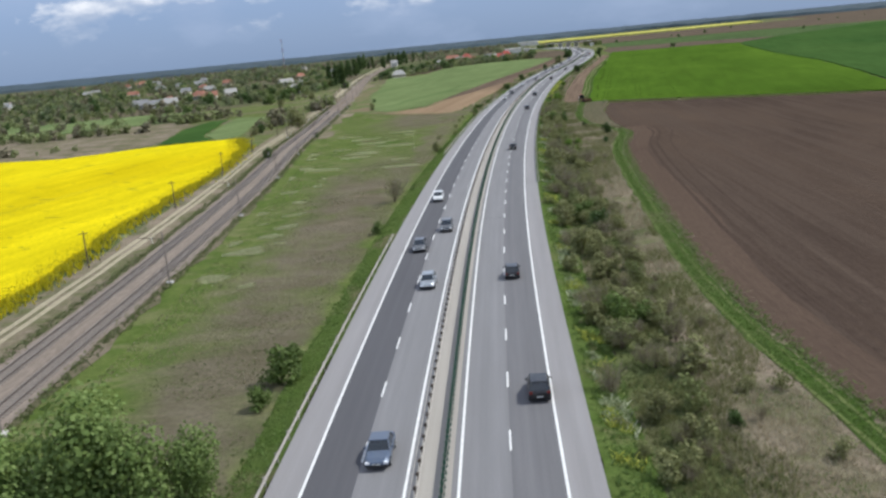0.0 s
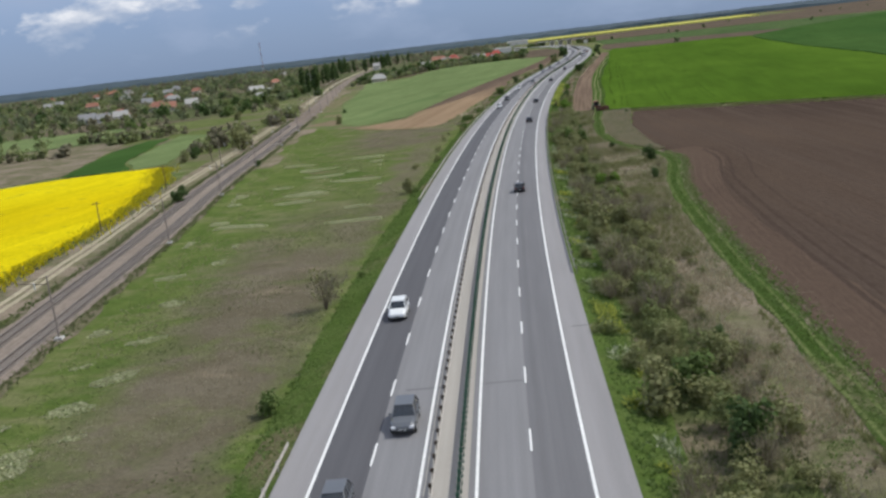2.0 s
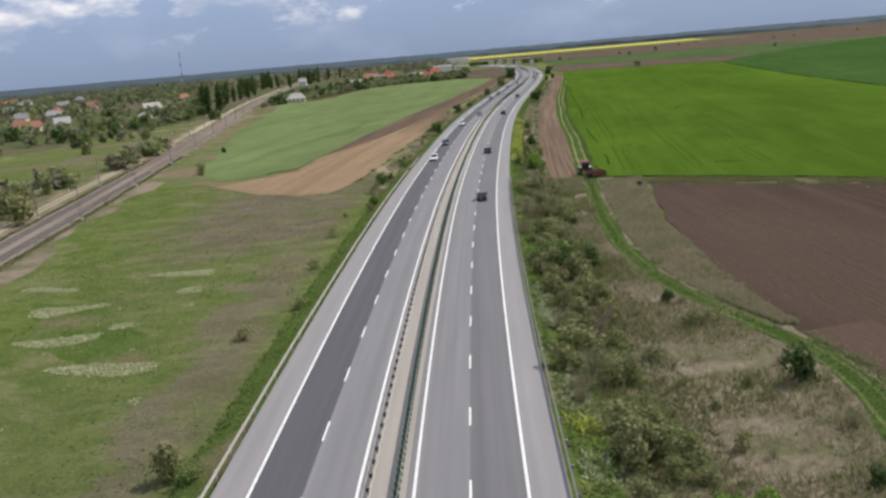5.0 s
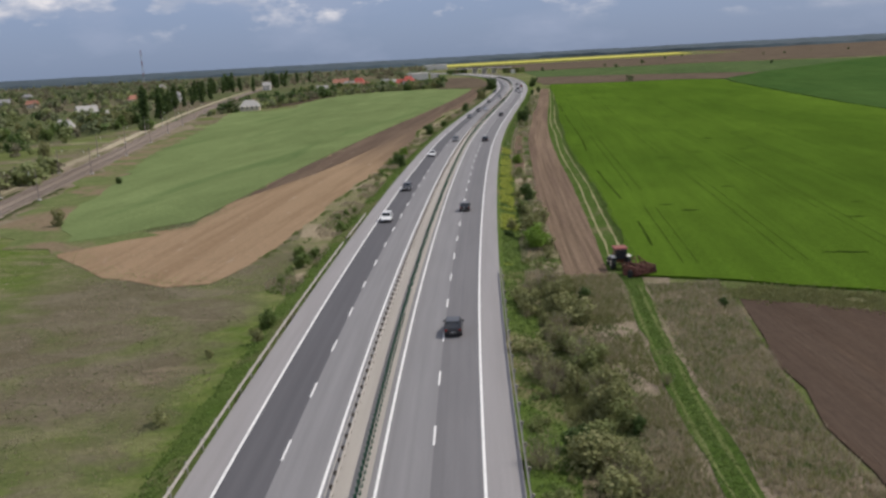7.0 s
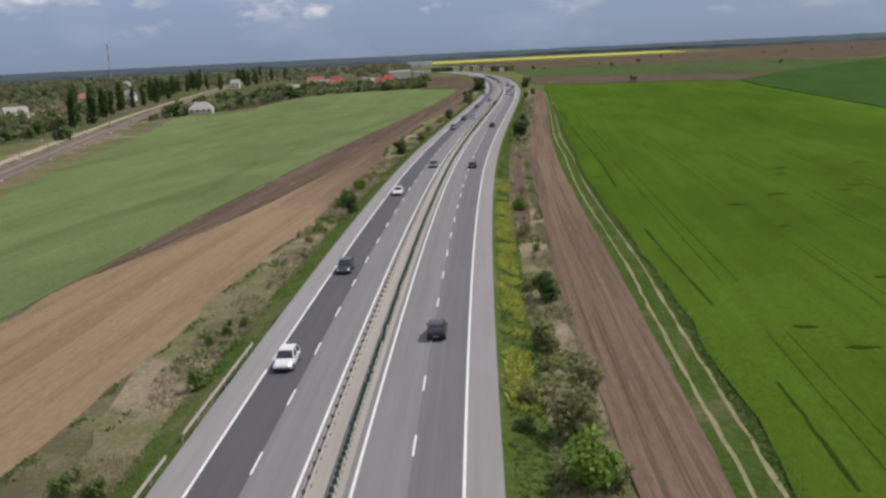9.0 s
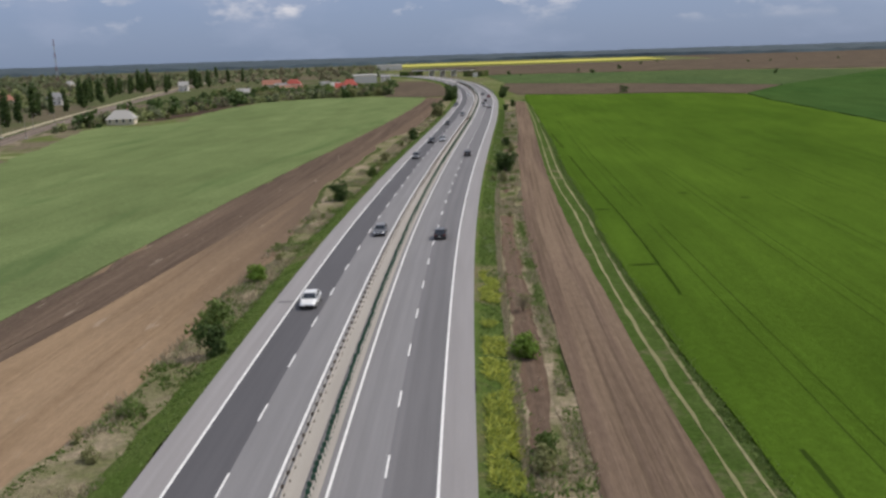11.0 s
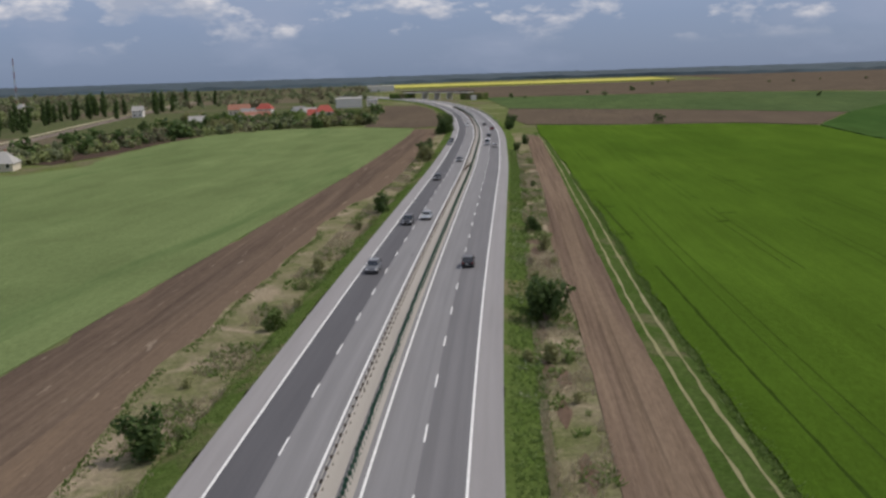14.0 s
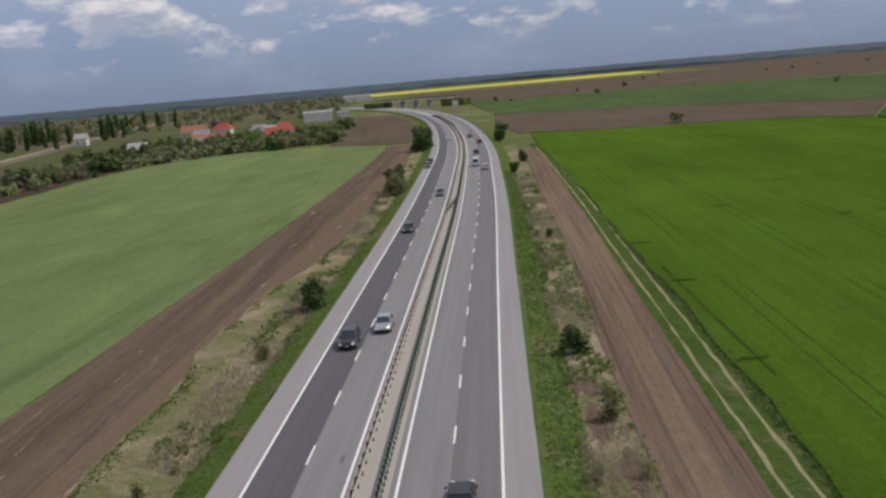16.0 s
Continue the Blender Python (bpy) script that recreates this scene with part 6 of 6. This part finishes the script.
def car(s, o, paint, kind="hatchback", away=True, lab="", name="car", z=0.0):
    """A car at station s, offset o; away: driving along +y."""
    root = tagged(new(name), lab, "van" if kind == "van" else "car", "vehicles on the motorway")
    L, W, H, hood, tail = {"hatchback": (4.2, 0.88, 1.5, 0.92, 0.95), "sedan": (4.6, 0.9, 1.45, 0.92, 1.0), "suv": (4.3, 0.9, 1.62, 1.02, 1.04), "van": (5.4, 0.98, 2.3, 1.25, 1.3)}[kind]
    h = L / 2
    body = part("body", loft(bmesh.new(), [(-h, 0.42, tail - 0.25, W - 0.10, 0.1), (-h + 0.12, 0.26, tail - 0.04, W - 0.02, 0.12), (-h * 0.5, 0.2, tail, W, 0.12), (0.1, 0.2, 0.95 if kind != "van" else 1.25, W, 0.12),
                                           (h * 0.42, 0.2, hood, W, 0.14), (h * 0.8, 0.24, hood - 0.12, W - 0.04, 0.2), (h - 0.05, 0.3, hood - 0.28, W - 0.14, 0.2), (h, 0.4, hood - 0.4, W - 0.2, 0.15)]), paint, root, smooth=False)
    back = {"hatchback": -h + 0.15, "sedan": -h + 0.75, "suv": -h + 0.12, "van": -h + 0.06}[kind]
    front = h * 0.42 if kind != "van" else h * 0.72
    rb_, rf_ = back + (0.45 if kind != "van" else 0.1), front - (0.75 if kind != "van" else 0.7)
    zb = min(hood, tail) - 0.03
    bm = bmesh.new()
    base = [(-W + 0.05, back, zb), (W - 0.05, back, zb), (W - 0.05, front, zb), (-W + 0.05, front, zb)]
    top = [(-W + 0.24, rb_, H - 0.04), (W - 0.24, rb_, H - 0.04), (W - 0.24, rf_, H - 0.04), (-W + 0.24, rf_, H - 0.04)]
    vs = [bm.verts.new(p) for p in base + top]
    for q in ((0, 1, 5, 4), (1, 2, 6, 5), (2, 3, 7, 6), (3, 0, 4, 7), (7, 6, 5, 4)):
        bm.faces.new([vs[i] for i in q])
    bmesh.ops.recalc_face_normals(bm, faces=bm.faces[:])
    part("cabin_glass", bm, paint if kind == "van" and False else M_GLASS, root, "dark tinted windows")
    bm = bmesh.new()
    box(bm, -W + 0.22, W - 0.22, rb_ - 0.08, rf_ + 0.06, H - 0.07, H, 0.03)
    part("roof", bm, paint, root)
    for sx in (-1, 1):
        for yy0, yy1, zz0, zz1 in ((front, rf_, zb, H - 0.03), (back, rb_, zb, H - 0.03), ((front + back) / 2 - 0.05, (rf_ + rb_) / 2, zb, H - 0.03)):
            bm = bmesh.new()
            cyl(bm, (sx * (W - 0.05), yy0, zz0), (sx * (W - 0.23), yy1, zz1), 0.05, 0.045, 6)
            part("pillar", bm, paint, root)
    tyre_r = 0.33 if kind in ("hatchback", "sedan") else 0.37
    for sx in (-1, 1):
        for wy in (-h * 0.6, h * 0.62):
            bm = bmesh.new()
            cyl(bm, (sx * (W - 0.2), wy, tyre_r), (sx * (W + 0.015), wy, tyre_r), tyre_r, tyre_r, 18)
            wh = part("wheel", bm, M_RUBBER, root, "black rubber tyre")
            bm = bmesh.new()
            cyl(bm, (sx * (W - 0.1), wy, tyre_r), (sx * (W + 0.025), wy, tyre_r), tyre_r * 0.62, tyre_r * 0.58, 12)
            part("rim", bm, M_CHROME, wh)
        bm = bmesh.new()
        box(bm, min(sx * (W - 0.42), sx * (W - 0.1)), max(sx * (W - 0.42), sx * (W - 0.1)), h - 0.2, h + 0.005, hood - 0.42, hood - 0.27, 0.02)
        part("headlight", bm, M_LAMP, root)
        bm = bmesh.new()
        box(bm, min(sx * (W - 0.32), sx * (W - 0.08)), max(sx * (W - 0.32), sx * (W - 0.08)), -h - 0.01, -h + 0.2, tail - 0.3, tail - 0.1, 0.02)
        part("tail_light", bm, M_RED, root)
        bm = bmesh.new()
        box(bm, min(sx * W, sx * (W + 0.18)), max(sx * W, sx * (W + 0.18)), front - 0.5, front - 0.36, zb + 0.02, zb + 0.17, 0.03)
        part("mirror", bm, paint, root)
    for sy in (-1, 1):
        bm = bmesh.new()
        box(bm, -W + 0.14, W - 0.14, sy * h - 0.06, sy * h + 0.06, 0.3, 0.46, 0.03)
        part("bumper", bm, M_RUBBER, root)
        bm = bmesh.new()
        box(bm, -0.26, 0.26, sy * (h + 0.065) - 0.006, sy * (h + 0.065) + 0.006, 0.47, 0.58)
        pl = part("number_plate", bm, M_PLATE, root)
        bm = bmesh.new()
        box(bm, -0.2, 0.2, sy * (h + 0.074) - 0.003, sy * (h + 0.074) + 0.003, 0.5, 0.55)
        part("plate_bar", bm, M_BAR, pl)
    root.matrix_basis = pose(*ROAD.at(s, o), z + 0.004, 0, 0, ROAD.turn(s) + (0 if away else 180))
    return root


def gloss(name, c, metal=0.3):
    m = Mat(name, 0.3, metal, 0.5)
    m.color(m.mix(m.ramp(m.noise(2.0, 4), [(0.45, 0.0), (0.75, 0.25)]), c, (0.2, 0.19, 0.17)))
    m.b.inputs["Coat Weight"].default_value = 0.4
    return m.m


C_BLACK, C_SILVER, C_WHITE = gloss("paint_black", (0.012, 0.012, 0.014)), gloss("paint_silver", (0.42, 0.44, 0.46), 0.5), gloss("paint_white", (0.75, 0.75, 0.74), 0.0)
C_GREY, C_BLUE, C_RED2 = gloss("paint_grey", (0.12, 0.125, 0.135)), gloss("paint_blue", (0.10, 0.13, 0.19)), gloss("paint_red", (0.28, 0.03, 0.025), 0.1)
SLOW_E, FAST_E, SLOW_W, FAST_W = 7.3, 3.7, -7.4, -3.8
# northbound
car(74, 8.0, C_BLACK, "suv", True, "black suv driving in the outer lane")
car(114, 6.4, C_BLACK, "hatchback", True, "black hatchback driving near the lane line")
car(372.4, 6.34, C_BLACK, "hatchback", True, "black hatchback driving near the lane line")
car(448.6, 5.85, C_BLACK, "hatchback", True, "black hatchback driving near the lane line")
car(246.3, 5.82, C_BLACK, "hatchback", True, "black hatchback driving near the lane line")
car(581.8, 6.25, C_BLACK, "hatchback", True, "black hatchback driving near the lane line")
car(695.4, 6.29, C_BLACK, "hatchback", True, "black hatchback driving in the outer lane")
car(908, 7.2, C_WHITE, "hatchback", True, "white hatchback far ahead in the outer lane")
car(920, 4.4, C_WHITE, "van", True, "white delivery van far ahead", "van")
car(962, 4.6, C_BLACK, "hatchback", True, "dark car far ahead on the inner lane")
car(1010, 7.0, C_RED2, "hatchback", True, "red car far ahead in the outer lane")
car(1046, 4.2, C_GREY, "sedan", True, "grey sedan far ahead on the inner lane")
# southbound
car(63.5, -4.4, C_BLUE, "sedan", False, "blue-grey sedan coming on the inner lane")
car(112, -4.2, C_SILVER, "hatchback", False, "silver hatchback coming on the inner lane")
car(133, -7.1, C_GREY, "hatchback", False, "grey hatchback coming in the outer lane")
car(146, -3.9, C_GREY, "suv", False, "grey suv coming on the inner lane")
car(440.7, -7.8, C_WHITE, "hatchback", False, "pale silver hatchback coming in the outer lane")
car(478, -7.74, C_BLACK, "hatchback", False, "dark hatchback coming in the outer lane")
car(543.6, -7.4, C_WHITE, "sedan", False, "white sedan coming in the outer lane")
car(692.1, -7.6, C_GREY, "suv", False, "grey pickup-like suv coming near the edge line")
car(174.9, -7.5, C_WHITE, "suv", False, "white suv coming in the outer lane")
car(585.4, -3.6, C_GREY, "hatchback", False, "grey hatchback coming on the inner lane")
car(734.7, -7.16, C_BLACK, "suv", False, "black suv coming in the outer lane")
car(740.5, -4.04, C_SILVER, "sedan", False, "silver sedan coming on the inner lane")
car(807, -7.26, C_BLACK, "hatchback", False, "black hatchback coming in the outer lane")
car(856, -3.9, C_GREY, "hatchback", False, "grey hatchback coming on the inner lane")
car(926, -10.6, C_GREY, "hatchback", False, "grey hatchback stopped on the hard shoulder")
car(938, -10.5, C_BLACK, "suv", False, "dark suv stopped on the hard shoulder")
car(1043, -5.0, C_WHITE, "hatchback", False, "white hatchback far off in the outer lane")


def tractor(x, y, turn):
    root = tagged(new("tractor"), "dark red farm tractor standing at the field edge", "tractor")
    bm = bmesh.new()
    loft(bm, [(-1.0, 0.8, 1.5, 0.45, 0.08), (0.6, 0.8, 1.65, 0.45, 0.1), (1.8, 0.85, 1.6, 0.4, 0.12), (2.0, 0.95, 1.45, 0.34, 0.1)])
    part("hood", bm, C_TRAC, root)
    bm = bmesh.new()
    box(bm, -0.75, 0.75, -1.7, 0.1, 1.3, 2.65, 0.12)
    part("cab", bm, M_GLASS, root, "glazed dark cab")
    bm = bmesh.new()
    box(bm, -0.85, 0.85, -1.8, 0.25, 2.65, 2.82, 0.06)
    part("cab_roof", bm, C_TRAC, root)
    for sx in (-1, 1):
        bm = bmesh.new()
        box(bm, min(sx * 0.75, sx * 1.3), max(sx * 0.75, sx * 1.3), -1.85, -0.4, 1.62, 1.74, 0.05)
        part("fender", bm, W_WHITE, root, "pale rear fender")
        for wy, r, w in ((-1.1, 0.85, 0.5), (1.5, 0.55, 0.36)):
            bm = bmesh.new()
            cyl(bm, (sx * 0.75, wy, r), (sx * (0.75 + w), wy, r), r, r, 20)
            wh = part("wheel", bm, M_RUBBER, root, "large lugged tyre")
            bm = bmesh.new()
            cyl(bm, (sx * 0.8, wy, r), (sx * (0.78 + w), wy, r), r * 0.5, r * 0.45, 12)
            part("rim", bm, W_CREAM, wh)
    bm = bmesh.new()
    cyl(bm, (0.5, 0.9, 1.5), (0.5, 0.9, 2.6), 0.06, 0.05, 8)
    part("exhaust", bm, M_STEEL_D, root)
    root.matrix_basis = pose(*plan(x, y, GZ - 0.1), 0, 0, turn)


def harrow(x, y, turn):
    root = tagged(new("harrow"), "rusty red trailed harrow with many tines", "farm implement")
    for k in range(4):
        bm = bmesh.new()
        box(bm, -1.6, 1.6, -0.05 - k * 0.7, 0.05 - k * 0.7, 0.75, 0.87)
        part("crossbar", bm, C_RUST, root)
    for sx in (-1.4, 0, 1.4):
        bm = bmesh.new()
        box(bm, sx - 0.06, sx + 0.06, -2.3, 0.3, 0.87, 1.0)
        part("beam", bm, C_RUST, root)
    for k in range(4):
        for j in range(14):
            bm = bmesh.new()
            xx = -1.5 + j * 0.22 + (k % 2) * 0.1
            cyl(bm, (xx, -k * 0.7, 0.8), (xx, -k * 0.7 - 0.25, 0.35), 0.055, 0.05, 5)
            cyl(bm, (xx, -k * 0.7 - 0.25, 0.35), (xx, -k * 0.7 + 0.02, 0.0), 0.03, 0.015, 5)
            part("tine", bm, C_RUST, root)
    for k in range(2):
        for j in range(11):
            bm = bmesh.new()
            cyl(bm, (-1.5 + j * 0.3, -0.5 - k * 1.1, 0.36), (-1.46 + j * 0.3, -0.47 - k * 1.1, 0.36), 0.36, 0.36, 12)
            part("disc", bm, C_RUST, root)
    for sx in (-0.9, 0.9):
        bm = bmesh.new()
        cyl(bm, (sx, -0.2, 0.95), (sx * 0.3, -0.6, 1.7), 0.07, 0.07, 6)
        cyl(bm, (sx * 0.3, -0.6, 1.7), (sx, -1.9, 0.95), 0.06, 0.06, 6)
        part("lift_frame", bm, C_RUST, root)
    bm = bmesh.new()
    cyl(bm, (0, 0.3, 0.9), (0, 1.7, 0.75), 0.08, 0.06, 6)
    part("drawbar", bm, C_RUST, root)
    for sx in (-1.75, 1.75):
        bm = bmesh.new()
        cyl(bm, (sx - 0.12, -1.6, 0.38), (sx + 0.12, -1.6, 0.38), 0.38, 0.38, 14)
        part("wheel", bm, M_RUBBER, root)
    root.matrix_basis = pose(*plan(x, y, GZ - 0.12), 0, 0, turn) @ Matrix.Diagonal((1.05, 1.1, 1.35, 1))


C_TRAC, C_RUST = plain("tractor_red", (0.23, 0.062, 0.045), 0.55), plain("rusty_red", (0.135, 0.056, 0.042), 0.85, vary=0.5)
tractor(6.6, 402.5, 4)
harrow(7.9, 398.6, 28)
